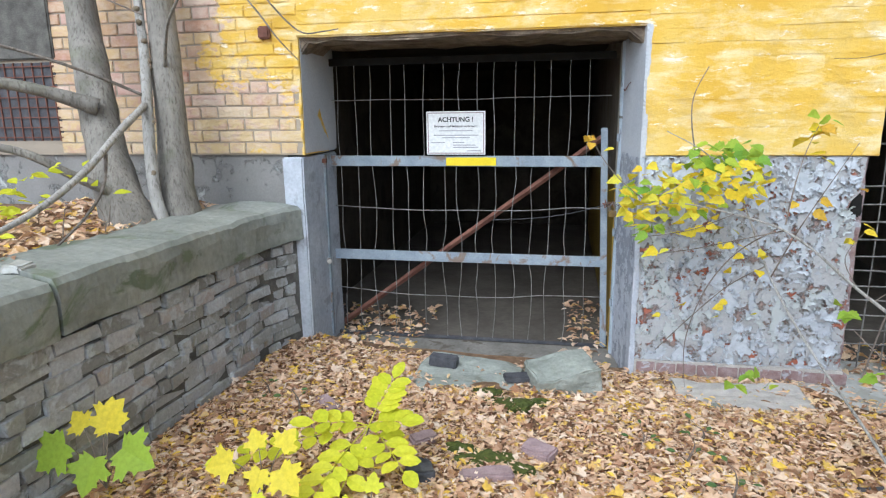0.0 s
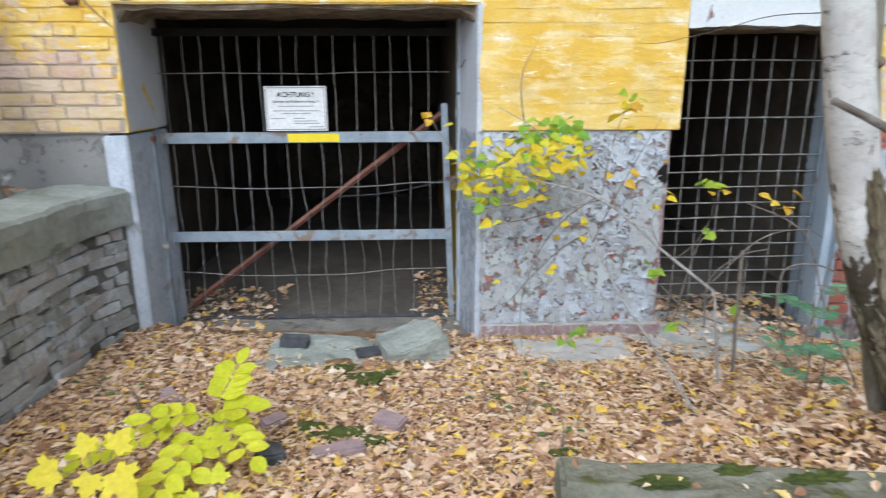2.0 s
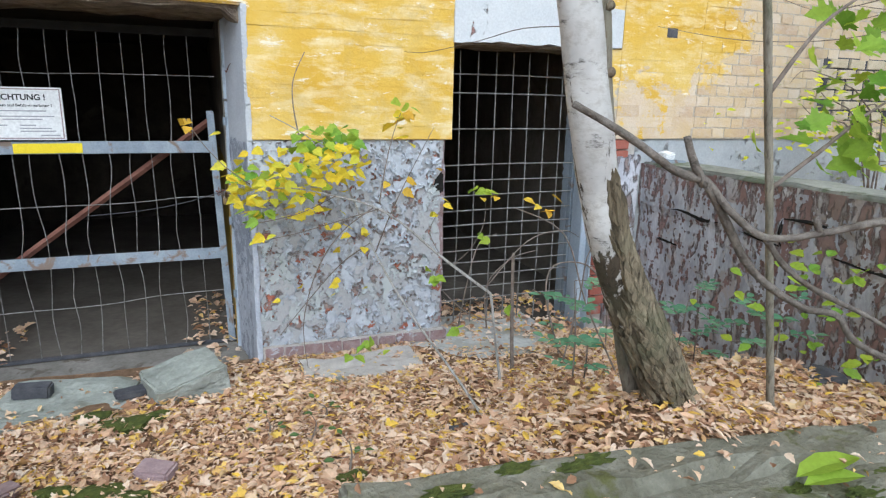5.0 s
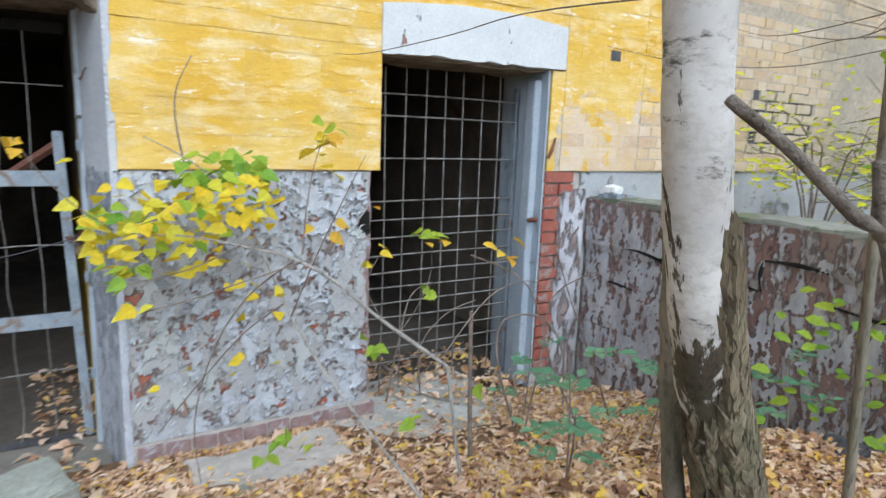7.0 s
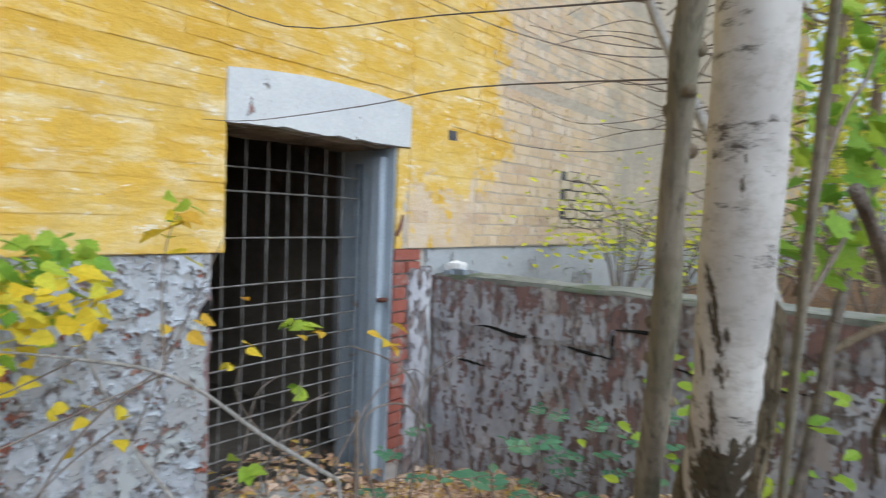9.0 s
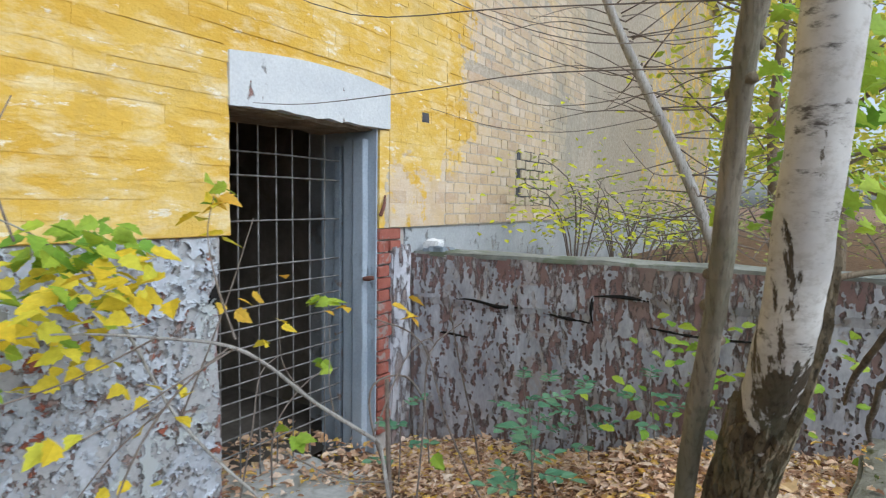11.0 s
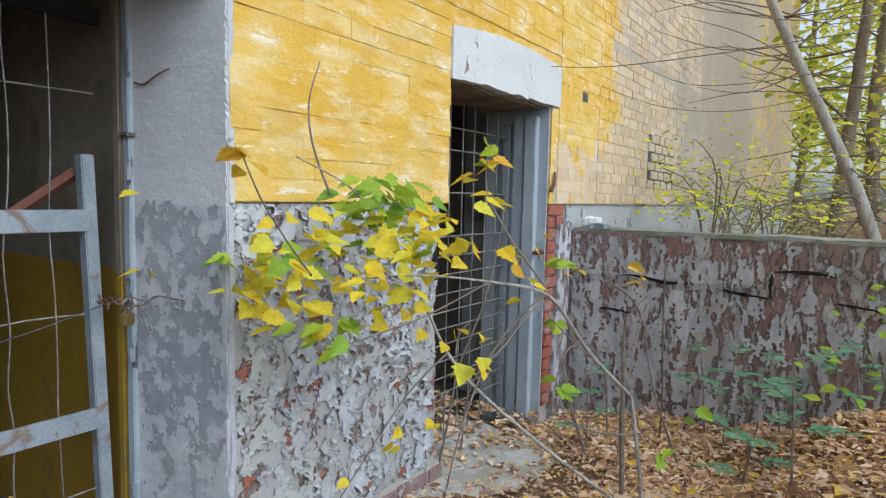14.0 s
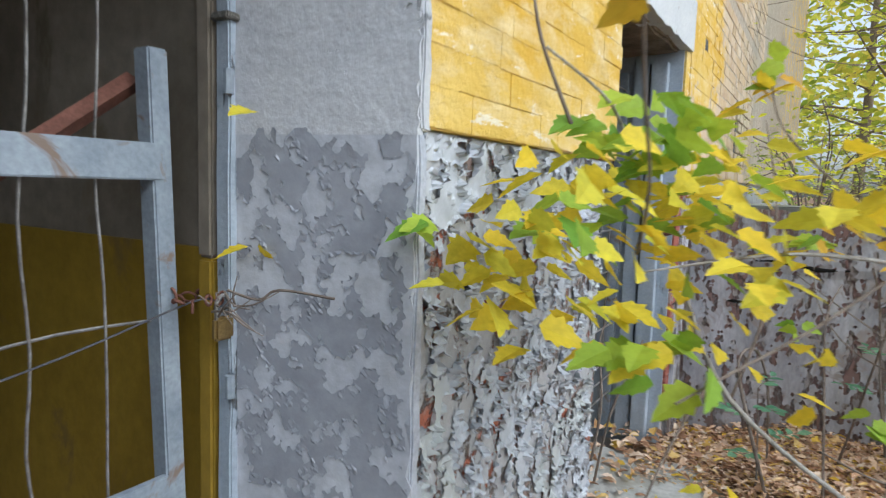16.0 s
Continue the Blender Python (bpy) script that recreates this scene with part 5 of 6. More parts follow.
def spray(centre, size, count, lo, hi, droop=0.35):
    out = []
    for _ in range(count):
        while True:
            o = Vector((rl.uniform(-1, 1), rl.uniform(-1, 1), rl.uniform(-1, 1)))
            if o.length < 1:
                break
        place = Vector(centre) + Vector((o.x * size[0], o.y * size[1], o.z * size[2]))
        way = any_way(rl, 0.25) + Vector((-0.3, 0, -droop))
        up = Vector((rl.uniform(-.6, .6), rl.uniform(-1.0, 0.1), rl.uniform(0.3, 1)))
        out.append((place, way, up, rl.uniform(lo, hi)))
    return out


yellow = (spray((0.95, -0.35, 0.90), (0.40, 0.28, 0.22), 92, 0.05, 0.088) + spray((0.76, -0.2, 0.86), (0.14, 0.16, 0.15), 30, 0.05, 0.085)
          + spray((1.22, -0.4, 1.02), (0.16, 0.2, 0.10), 34, 0.055, 0.09) + spray((1.53, -0.5, 1.19), (0.07, 0.06, 0.09), 6, 0.06, 0.10)
          + spray((0.77, -0.96, 0.73), (0.06, 0.05, 0.03), 3, 0.05, 0.08) + spray((1.72, -0.6, 0.75), (0.06, 0.05, 0.08), 4, 0.045, 0.07)
          + spray((1.2, -0.6, 0.68), (0.2, 0.15, 0.14), 8, 0.045, 0.07) + spray((0.62, 0.3, 0.95), (0.06, 0.1, 0.2), 3, 0.05, 0.07)
          + spray((1.1, -0.5, 0.35), (0.35, 0.15, 0.2), 6, 0.045, 0.06) + spray((1.05, -0.72, 1.0), (0.25, 0.12, 0.15), 16, 0.06, 0.09))
leaves("foliage", yellow, LOBED, mat_leaf_yellow, shrub, 0.18)
green = (spray((0.76, -0.46, 0.74), (0.11, 0.10, 0.06), 10, 0.055, 0.08, 0.6) + spray((1.12, -0.33, 1.14), (0.24, 0.16, 0.09), 40, 0.06, 0.10)
         + spray((0.95, -0.35, 0.95), (0.34, 0.24, 0.13), 26, 0.06, 0.09) + spray((0.68, -0.05, 0.92), (0.05, 0.04, 0.02), 3, 0.07, 0.09)
         + spray((1.98, -0.65, 0.87), (0.09, 0.05, 0.03), 7, 0.055, 0.075) + spray((2.0, -0.62, 0.58), (0.06, 0.05, 0.03), 4, 0.05, 0.07)
         + spray((1.30, -0.62, -0.02), (0.13, 0.08, 0.06), 8, 0.055, 0.08) + spray((1.64, -0.8, 0.45), (0.05, 0.04, 0.05), 4, 0.055, 0.08)
         + spray((1.52, -0.5, 1.30), (0.08, 0.06, 0.05), 4, 0.055, 0.08) + spray((1.75, -1.2, 0.3), (0.2, 0.1, 0.15), 4, 0.05, 0.07))
leaves("foliage", green, LOBED, mat_leaf_green, shrub, 0.18)
orange = (spray((0.44, -0.48, 1.22), (0.06, 0.05, 0.035), 5, 0.045, 0.065) + spray((1.56, -0.5, 1.26), (0.07, 0.06, 0.05), 4, 0.06, 0.09)
          + spray((2.0, -0.66, 0.84), (0.1, 0.05, 0.04), 3, 0.045, 0.06) + spray((1.5, -0.7, 0.95), (0.2, 0.1, 0.1), 5, 0.05, 0.07) + spray((2.2, -0.9, 0.85), (0.2, 0.1, 0.1), 5, 0.05, 0.08))
leaves("foliage", orange, LOBED, mat_leaf_orange, shrub, 0.18)

stick = part("stick", tube([(2.08, -0.92, -0.30), (2.06, -0.91, 0.1), (2.05, -0.9, 0.55)], [0.012, 0.011, 0.009], 7, wobble=0.2), mat_twig)
tagged(stick, "bare upright stick in the leaves", "stick")
hoop = part("bramble_cane", tube([(2.62, -0.55, -0.28), (2.55, -0.45, 0.1), (2.62, -0.4, 0.30), (2.85, -0.45, 0.30), (2.98, -0.5, 0.1), (3.0, -0.52, -0.25)], [0.007, 0.007, 0.006, 0.006, 0.006, 0.005], 6), mat_twig)
tagged(hoop, "arched bare bramble cane by the door", "cane")
for k, pts in enumerate(([(2.5, -0.75, -0.28), (2.62, -0.72, 0.15), (2.7, -0.7, 0.5), (2.95, -0.75, 0.62)], [(2.75, -1.0, -0.25), (2.55, -0.9, 0.2), (2.4, -0.85, 0.62), (2.1, -0.8, 0.78)],
                         [(3.1, -0.8, -0.25), (2.9, -0.85, 0.1), (2.65, -0.9, 0.5), (2.45, -0.95, 0.85)], [(2.15, 0.1, -0.3), (2.2, 0.05, 0.1), (2.3, 0.1, 0.35), (2.45, 0.12, 0.42)],
                         [(2.4, 0.12, -0.3), (2.35, 0.05, 0.05), (2.5, 0.0, 0.25), (2.72, 0.02, 0.3)], [(1.4, -1.5, -0.2), (1.9, -1.55, -0.14), (2.5, -1.5, -0.12), (2.9, -1.3, -0.1)])):
    tagged(part("bare_twig", tube(pts, [0.006, 0.005, 0.004, 0.003], 6, wobble=0.2), mat_twig), "thin bare twig among the fallen leaves", "twig", "bare twigs")


def seedling(at, height, label, mat, lean, rows=5, size=0.055, compound=True):
    """A small plant with a stem and pairs of leaflets on side stalks."""
    t = thing("seedling", at, label, "plant")
    base = Vector(at)
    tip = base + Vector((lean[0], lean[1], height))
    child("stem", tube([base, base.lerp(tip, 0.5) + Vector((0.01, 0, 0.02)), tip], [0.005, 0.004, 0.002], 6), mat_twig, t)
    spots = []
    for i in range(rows):
        p = base.lerp(tip, 0.35 + 0.65 * i / max(1, rows - 1))
        a = i * 2.4 + at[0]
        out = Vector((math.cos(a), math.sin(a), 0.15))
        reach = 0.16 if compound else 0.06
        child("stalk", tube([p, p + out * reach], [0.002, 0.0012], 4, steps=1), mat_twig, t)
        for q in range(4 if compound else 1):
            c = p + out * (reach * (0.35 + 0.65 * q / 3 if compound else 1))
            side = out.cross(Vector((0, 0, 1)))
            for s in ((1, -1) if compound and q < 3 else (0,)):
                spots.append((c, side * s + out * (0.5 if s else 1), (rl.uniform(-.3, .3), rl.uniform(-.5, .1), 1), size * rl.uniform(0.8, 1.2)))
    leaves("foliage", spots, OVAL, mat, t, 0.2)
    return t


for x, y, h in ((2.05, -1.55, 0.52), (2.25, -1.35, 0.34), (3.0, -1.15, 0.5), (3.2, -1.4, 0.42), (3.32, -1.0, 0.5), (3.1, -1.75, 0.3), (2.72, -0.5, 0.42)):
    seedling((x, y, ground_z(x, y)), h, "blue-green bramble seedling rooted in the leaves", mat_leaf_teal, (rl.uniform(-.06, .06), rl.uniform(-.06, .06)), 5, 0.06)
for x, y, h in ((0.85, -1.35, 0.10), (0.98, -1.1, 0.08), (-1.05, -1.05, 0.16), (-0.9, -1.25, 0.12), (0.95, -1.7, 0.14), (-1.3, -0.9, 0.12), (0.7, -1.1, 0.08)):
    seedling((x, y, ground_z(x, y)), h, "small dark green weed in the leaves", mat_leaf_weed, (rl.uniform(-.04, .04), rl.uniform(-.04, .04)), 4, 0.04, False)


# lime ash sapling and maple seedlings on the ground
def ash(at):
    t = thing("ash_sapling", at, "low ash sapling with lime-yellow feathered leaves", "plant")
    base = Vector(at)
    hub = base + Vector((0.05, 0.05, 0.17))
    child("stem", tube([base, base.lerp(hub, 0.6) + Vector((0.01, 0, 0.01)), hub], [0.006, 0.005, 0.004], 6), mat_twig, t)
    spots = []
    for end, n in (((-0.46, -0.22, 0.10), 7), ((0.12, 0.22, 0.30), 6), ((0.28, -0.22, 0.12), 5), ((-0.08, -0.36, 0.02), 6), ((0.2, 0.02, 0.2), 5), ((-0.16, -0.05, 0.20), 4), ((0.02, -0.5, -0.06), 5)):
        tip = base + Vector(end)
        child("stalk", tube([hub, hub.lerp(tip, 0.5) + Vector((0, 0, 0.025)), tip], [0.0025, 0.002, 0.0012], 5), mat_leaf_lime, t)
        way = (tip - hub).normalized()
        side = way.cross(Vector((0, 0, 1))).normalized()
        for i in range(n):
            c = hub.lerp(tip, 0.3 + 0.7 * i / (n - 1)) + Vector((0, 0, 0.02))
            for s in ((1, -1) if i < n - 1 else (0,)):
                spots.append((c, side * s + way * (0.45 if s else 1), (rl.uniform(-.25, .25), -0.45, 1), rl.uniform(0.09, 0.118)))
    leaves("foliage", spots, ((0, 0), (0.24, 0.25), (0.31, 0.55), (0.2, 0.85), (0, 1.02), (-0.2, 0.85), (-0.31, 0.55), (-0.24, 0.25)), mat_leaf_lime, t, 0.15)


def maple_seedling(at, blades, label):
    t = thing("maple_seedling", at, label, "plant")
    base = Vector(at)
    for (dx, dy, dz), turn, size, m in blades:
        c = base + Vector((dx, dy, dz))
        child("stalk", tube([base, base.lerp(c, 0.6) + Vector((0, 0, 0.02)), c], [0.003, 0.0025, 0.0015], 5), mat_twig, t)
        a = radians(turn)
        leaves("leaf", [(c, Vector((math.cos(a), math.sin(a) * 0.5, math.sin(a) * 0.85)), (0.05, -0.86, 0.5), size * 0.98)], MAPLE, m, t, 0.12)
    return t


ash((-0.56, -1.58, -0.14))
maple_seedling((-1.46, -2.0, -0.08), (((-0.10, -0.06, 0.22), 225, 0.15, mat_leaf_green), ((0.02, -0.06, 0.17), 265, 0.14, mat_leaf_green), ((0.13, -0.04, 0.21), -20, 0.155, mat_leaf_green),
                                      ((0.0, 0.03, 0.26), 60, 0.12, mat_leaf_yellow), ((-0.07, 0.01, 0.25), 140, 0.09, mat_leaf_yellow), ((0.03, 0.02, 0.24), 100, 0.13, mat_leaf_yellow)),
               "maple seedling with green and yellow pointed leaves at the wall")
maple_seedling((-0.83, -1.90, -0.09), (((-0.11, -0.03, 0.14), 200, 0.11, mat_leaf_yellow), ((0.02, -0.05, 0.13), 260, 0.09, mat_leaf_yellow), ((0.10, -0.05, 0.14), -45, 0.12, mat_leaf_yellow),
                                      ((-0.02, 0.02, 0.18), 120, 0.08, mat_leaf_yellow), ((0.07, 0.03, 0.18), 60, 0.09, mat_leaf_yellow), ((0.05, -0.14, 0.09), -80, 0.05, mat_leaf_lime)),
               "maple seedling with bright yellow pointed leaves")
maple_seedling((-0.38, -1.95, -0.13), (((-0.05, -0.03, 0.08), 200, 0.07, mat_leaf_lime), ((0.05, -0.05, 0.09), -45, 0.08, mat_leaf_lime), ((0.0, 0.04, 0.1), 90, 0.07, mat_leaf_lime)),
               "small lime-yellow seedling in the leaves")
tagged(leaves("fallen_green_leaf", [((2.07, -2.70, 0.305), (1, 0.02, 0.05), (-0.04, 0.05, 1), 0.27), ((2.06, -2.735, 0.302), (1, -0.10, 0.01), (0.03, 0.03, 1), 0.22)], CURLED, mat_leaf_green, None, 0.3), "broad fresh green leaf lying on the slab", "leaf")

# undergrowth on the west terrace
rw = random.Random(31)
under = thing("undergrowth", (-2.5, -1.3, 0.74), "yellow-green weeds on the terrace", "shrub")
for _ in range(12):
    x, y = rw.uniform(-2.9, -2.02), rw.uniform(-2.0, -0.95)
    h = rw.uniform(0.15, 0.36)
    child("stem", tube([(x, y, 0.72), (x + 0.02, y, 0.74 + h / 2), (x + rw.uniform(-.08, .08), y, 0.74 + h)], [0.004, 0.003, 0.002], 5), mat_twig, under)
leaves("foliage", [((rw.uniform(-2.95, -2.0), rw.uniform(-2.05, -0.9), rw.uniform(0.82, 1.12)), any_way(rw, 0.5), (rw.uniform(-.4, .6), -0.5, 0.8), rw.uniform(0.05, 0.09)) for _ in range(90)], OVAL, mat_leaf_lime, under)

# ---- woodland beyond the east wall ----
rt = random.Random(77)


def woodland_tree(x, y, h, r0, count, spread, leaf, base=0.5, lean=(0, 0)):
    t = thing("tree", (x, y, base), "slender woodland tree with yellow-green autumn leaves", "tree", "woodland trees")
    top = Vector((x + lean[0], y + lean[1], base + h))
    foot = Vector((x, y, base - 0.1))
    mids = [foot.lerp(top, u) + Vector((rt.uniform(-.1, .1), rt.uniform(-.1, .1), 0)) for u in (0.3, 0.6)]
    child("trunk", tube([foot, *mids, top], [r0, r0 * 0.8, r0 * 0.55, r0 * 0.2], 9, steps=5, wobble=0.15), mat_bark_brown, t, smooth=True)
    bm = bmesh.new()
    spots = []
    for i in range(16):
        u = rt.uniform(0.12, 0.98)
        p = foot.lerp(top, u)
        a = rt.uniform(0, 2 * math.pi)
        reach = spread * rt.uniform(0.5, 1.0) * (1.1 - 0.5 * u)
        e = p + Vector((math.cos(a) * reach, math.sin(a) * reach, rt.uniform(-0.1, 0.5) * reach))
        m1 = p.lerp(e, 0.5) + Vector((0, 0, rt.uniform(-.1, .15)))
        tube([p, m1, e], [r0 * 0.3 * (1.1 - u), r0 * 0.16, 0.004], 5, bm, 3, 0.2)
        for _ in range(count // 21):
            q = (p.lerp(e, rt.uniform(0.3, 1.1)) + Vector((rt.gauss(0, .22), rt.gauss(0, .22), rt.gauss(0, .18))) * (spread / 1.4))
            spots.append((q, any_way(rt, 0.8), (rt.uniform(-1, 1), rt.uniform(-1, 1), rt.uniform(0.1, 1)), leaf * rt.uniform(0.7, 1.3)))
    child("branching", bm, mat_bark_brown, t)["kind"] = "stuff"
    leaves("crown", spots, OVAL, mat_leaf_wood, t, 0.2)


for x, y, h, r0, count, spread, leaf in ((7.6, -2.6, 5.5, 0.08, 900, 1.5, 0.12), (9.2, -1.3, 6.5, 0.10, 1000, 1.6, 0.13), (10.5, -3.8, 7, 0.12, 1200, 2.0, 0.14), (13.0, -1.8, 8, 0.13, 1300, 2.2, 0.16),
                                         (14.5, -4.8, 8, 0.14, 1400, 2.6, 0.18), (17.5, -2.2, 9, 0.16, 1500, 2.8, 0.20), (20.0, -6.5, 10, 0.18, 1600, 3.4, 0.24), (24.0, -1.5, 11, 0.18, 1700, 3.6, 0.26),
                                         (8.6, -5.6, 6, 0.09, 1000, 1.8, 0.14), (28.0, -7.0, 12, 0.2, 1800, 4.5, 0.32), (12.0, -8.0, 8, 0.12, 1200, 2.4, 0.18), (30.0, 1.0, 12, 0.2, 1800, 4.5, 0.32), (35.0, -3.0, 13, 0.2, 2000, 5.0, 0.36), (6.8, -4.4, 4.5, 0.07, 600, 1.3, 0.11)):
    woodland_tree(x, y, h, r0, count, spread, leaf, lean=(rt.uniform(-.5, .5), rt.uniform(-.4, .4)))

lean_tree = thing("tree", (5.0, -1.7, 0.5), "pale leaning tree with many bare branches above the wall", "tree")
child("trunk", tube([(5.05, -1.9, 0.45), (5.0, -1.66, 1.16), (5.0, -1.45, 1.65), (4.88, -1.2, 2.2), (4.75, -0.98, 2.71), (4.65, -0.75, 3.4), (4.6, -0.45, 4.4)], [0.05, 0.045, 0.042, 0.038, 0.034, 0.028, 0.016], 10, steps=5, wobble=0.1), mat_leaning, lean_tree, smooth=True)
for k in range(60):
    u = rt.uniform(0.02, 0.85)
    p = Vector((5.0, -1.78 + 1.05 * u, 0.95 + 2.4 * u))
    a = rt.choice((rt.uniform(-0.6, 0.6), math.pi + rt.uniform(-0.6, 0.6), rt.uniform(0, 6.28)))
    L = rt.uniform(0.5, 1.5)
    e = p + Vector((math.sin(a) * L * 0.7, math.cos(a) * L * 0.8, rt.uniform(-0.25, 0.4) * L))
    e.y = min(e.y, -0.08)
    m1 = p.lerp(e, 0.5) + Vector((rt.uniform(-.1, .1), 0, rt.uniform(-.15, .15)))
    m1.y = min(m1.y, -0.06)
    child("branch", tube([p, m1, e], [0.007, 0.004, 0.0015], 5, steps=4, wobble=0.25), mat_twig, lean_tree, smooth=True)
leaves("foliage", [((5.0 + rt.gauss(0, .45), rt.uniform(-1.6, -0.15), 1.0 + abs(rt.gauss(0, .42))), any_way(rt, 0.5), (-0.5, -0.4, 0.8), rt.uniform(0.045, 0.08)) for _ in range(260)], OVAL, mat_leaf_lime, lean_tree)
for k, (pts, rad) in enumerate((([(3.9, -1.6, 1.95), (4.1, -1.0, 1.93), (4.4, -0.5, 2.02), (4.3, -0.15, 2.2)], [0.003, 0.0026, 0.002, 0.001]),
                                ([(4.2, -1.8, 2.3), (3.7, -1.2, 2.22), (3.2, -0.7, 2.33), (2.6, -0.35, 2.5)], [0.004, 0.0035, 0.0028, 0.0015]),
                                ([(4.6, -1.4, 1.9), (4.3, -0.9, 1.78), (3.9, -0.5, 1.78), (3.4, -0.25, 1.86)], [0.004, 0.003, 0.0025, 0.0015]))):
    tw = part("overhanging_twig", tube(pts, rad, 6, steps=5, wobble=0.2), mat_twig)
    tagged(tw, "long bare twig hanging before the facade", "twig", "overhanging twigs")

# thicket between the leaning tree and the facade
for x, y, z, n in ((5.4, -0.55, 0.5, 260), (6.2, -0.9, 0.5, 320), (6.9, -0.5, 0.5, 320), (7.6, -1.3, 0.5, 360), (8.6, -0.7, 0.5, 380), (6.6, -2.2, 0.5, 320), (5.6, -3.0, 0.5, 260), (8.2, -3.2, 0.5, 400)):
    bush = thing("thicket_shrub", (x, y, z), "tangled bare-twigged shrub with small yellow-green leaves", "shrub", "thicket shrubs")
    tips = []
    for k in range(10):
        a = rt.uniform(0, 6.28)
        reach = rt.uniform(0.35, 1.15)
        tip = Vector((x + math.cos(a) * reach, min(-0.06, y + math.sin(a) * reach), z + rt.uniform(0.35, 1.15)))
        mid = Vector((x, y, z)).lerp(tip, 0.5) + Vector((rt.uniform(-.15, .15), rt.uniform(-.1, .0), rt.uniform(0.1, 0.4)))
        child("stem", tube([(x + rt.uniform(-.1, .1), y, z - 0.03), mid, tip, tip + Vector((math.cos(a) * 0.25, -0.05, rt.uniform(-.15, .1)))], [0.009, 0.006, 0.004, 0.0015], 5, steps=3, wobble=0.2), mat_twig, bush)
        tips += [mid, tip]
    spots = []
    for _ in range(n):
        c = rt.choice(tips) + Vector((rt.gauss(0, .16), rt.gauss(0, .14), rt.gauss(0, .14)))
        c.y = min(c.y, -0.05)
        spots.append((c, any_way(rt, 0.5), (rt.uniform(-.8, .4), rt.uniform(-.8, .4), 0.8), rt.uniform(0.035, 0.07)))
    leaves("foliage", spots, OVAL, mat_leaf_thicket, bush, 0.2)

far_sap = thing("sapling", (3.42, -2.18, 0.02), "pale young tree before the retaining wall", "tree")
child("trunk", tube([(3.42, -2.16, -0.05), (3.42, -2.24, 0.5), (3.42, -2.30, 1.0), (3.44, -2.40, 1.6), (3.46, -2.52, 2.3), (3.5, -2.6, 3.4)], [0.028, 0.025, 0.023, 0.020, 0.017, 0.010], 9, steps=4, wobble=0.15), mat_dead, far_sap, smooth=True)
child("limb", tube([(3.42, -2.27, 0.8), (3.5, -2.5, 0.95), (3.7, -2.9, 1.0), (4.0, -3.3, 1.05)], [0.02, 0.016, 0.012, 0.007], 7), mat_bark_brown, far_sap, smooth=True)
leaves("foliage", [((3.2 + rt.gauss(0, .2), -2.05 + rt.gauss(0, .25), rt.uniform(0.1, 0.75)), any_way(rt, 0.5), (-0.5, -0.4, 0.8), rt.uniform(0.05, 0.09)) for _ in range(75)], TOOTHED, mat_leaf_green, far_sap)
for k in range(9):
    y0 = rt.uniform(-5.0, -1.8)
    tw = part("bare_branch", tube([(rt.uniform(4.0, 6), y0, rt.uniform(1.0, 1.5)), (rt.uniform(4.0, 6), y0 - 0.7, rt.uniform(1.0, 1.9)), (rt.uniform(4.2, 6), y0 - 1.6, rt.uniform(1.0, 2.0))], [0.022, 0.016, 0.006], 6, steps=5, wobble=0.25), mat_bark_brown)
    tagged(tw, "dark bare branch above the retaining wall", "branch", "bare branches")

# ---- fallen leaves ----
rf = random.Random(99)


def litter(name, count, x0, x1, y0, y1, height, size, label, thin=None, shape=TOOTHED):
    spots = []
    while len(spots) < count:
        x, y = rf.uniform(x0, x1), rf.uniform(y0, y1)
        if thin and rf.random() < thin(x, y):
            continue
        z = height(x, y) + rf.uniform(0.0, 0.028)
        spots.append(((x, y, z), any_way(rf, 0.3), (rf.gauss(0, .45), rf.gauss(0, .45), 1), size * rf.choice((0.45, 0.65, 0.85, 1.1, 1.45)) * rf.uniform(0.85, 1.15)))
    return tagged(leaves(name, spots, shape, mat_litter, None, 0.5), label, "leaves", kind="stuff")


def bare(x, y):
    if -0.55 < x < 0.08 and -0.55 < y < 0.0:
        return 0.97
    if 0.12 < x < 0.54 and -0.48 < y < -0.1:
        return 0.99
    if 1.0 < x < 1.72 and -0.5 < y < -0.12:
        return 0.93
    if 1.75 < x < 2.6 and -0.75 < y < 0.3:
        return 0.8
    if x < west_x(y) + 0.03 or x > 3.57:
        return 1.0
    if x > 0.78 and -3.05 < y + 0.137 * (x - 0.79) < -2.27:
        return 0.97
    return 0.0


def floor_of(x, y):
    return ground_z(x, y) if y < 0.05 else -0.33


litter("fallen_leaves", 66000, -1.6, 3.56, -3.3, 0.0, ground_z, 0.037, "thick tan and brown curled fallen leaves on the ground", bare, CURLED)
litter("fallen_leaves", 9000, -1.6, 3.56, -3.3, 0.0, ground_z, 0.031, "small toothed fallen leaves among the litter", bare)
litter("fallen_leaves", 3200, -1.6, 3.56, -3.3, 0.0, lambda x, y: ground_z(x, y) + 0.006, 0.037, "curled lobed fallen leaves on top of the litter", bare, MAPLE)
litter("fallen_leaves", 9000, -1.7, 3.5, -5.0, -3.3, ground_z, 0.05, "brown fallen leaves on the ground")
litter("fallen_leaves", 5000, -1.8, 3.5, -8.0, -5.0, ground_z, 0.06, "brown fallen leaves on the ground")
litter("fallen_leaves", 1500, -3.2, -2.0, -2.6, -0.02, lambda x, y: 0.76, 0.06, "brown fallen leaves on the terrace")
litter("fallen_leaves", 420, -1.6, -0.75, 0.02, 1.2, lambda x, y: -0.33 if y > 0.1 else ground_z(x, y), 0.055, "brown leaves blown in behind the gate")
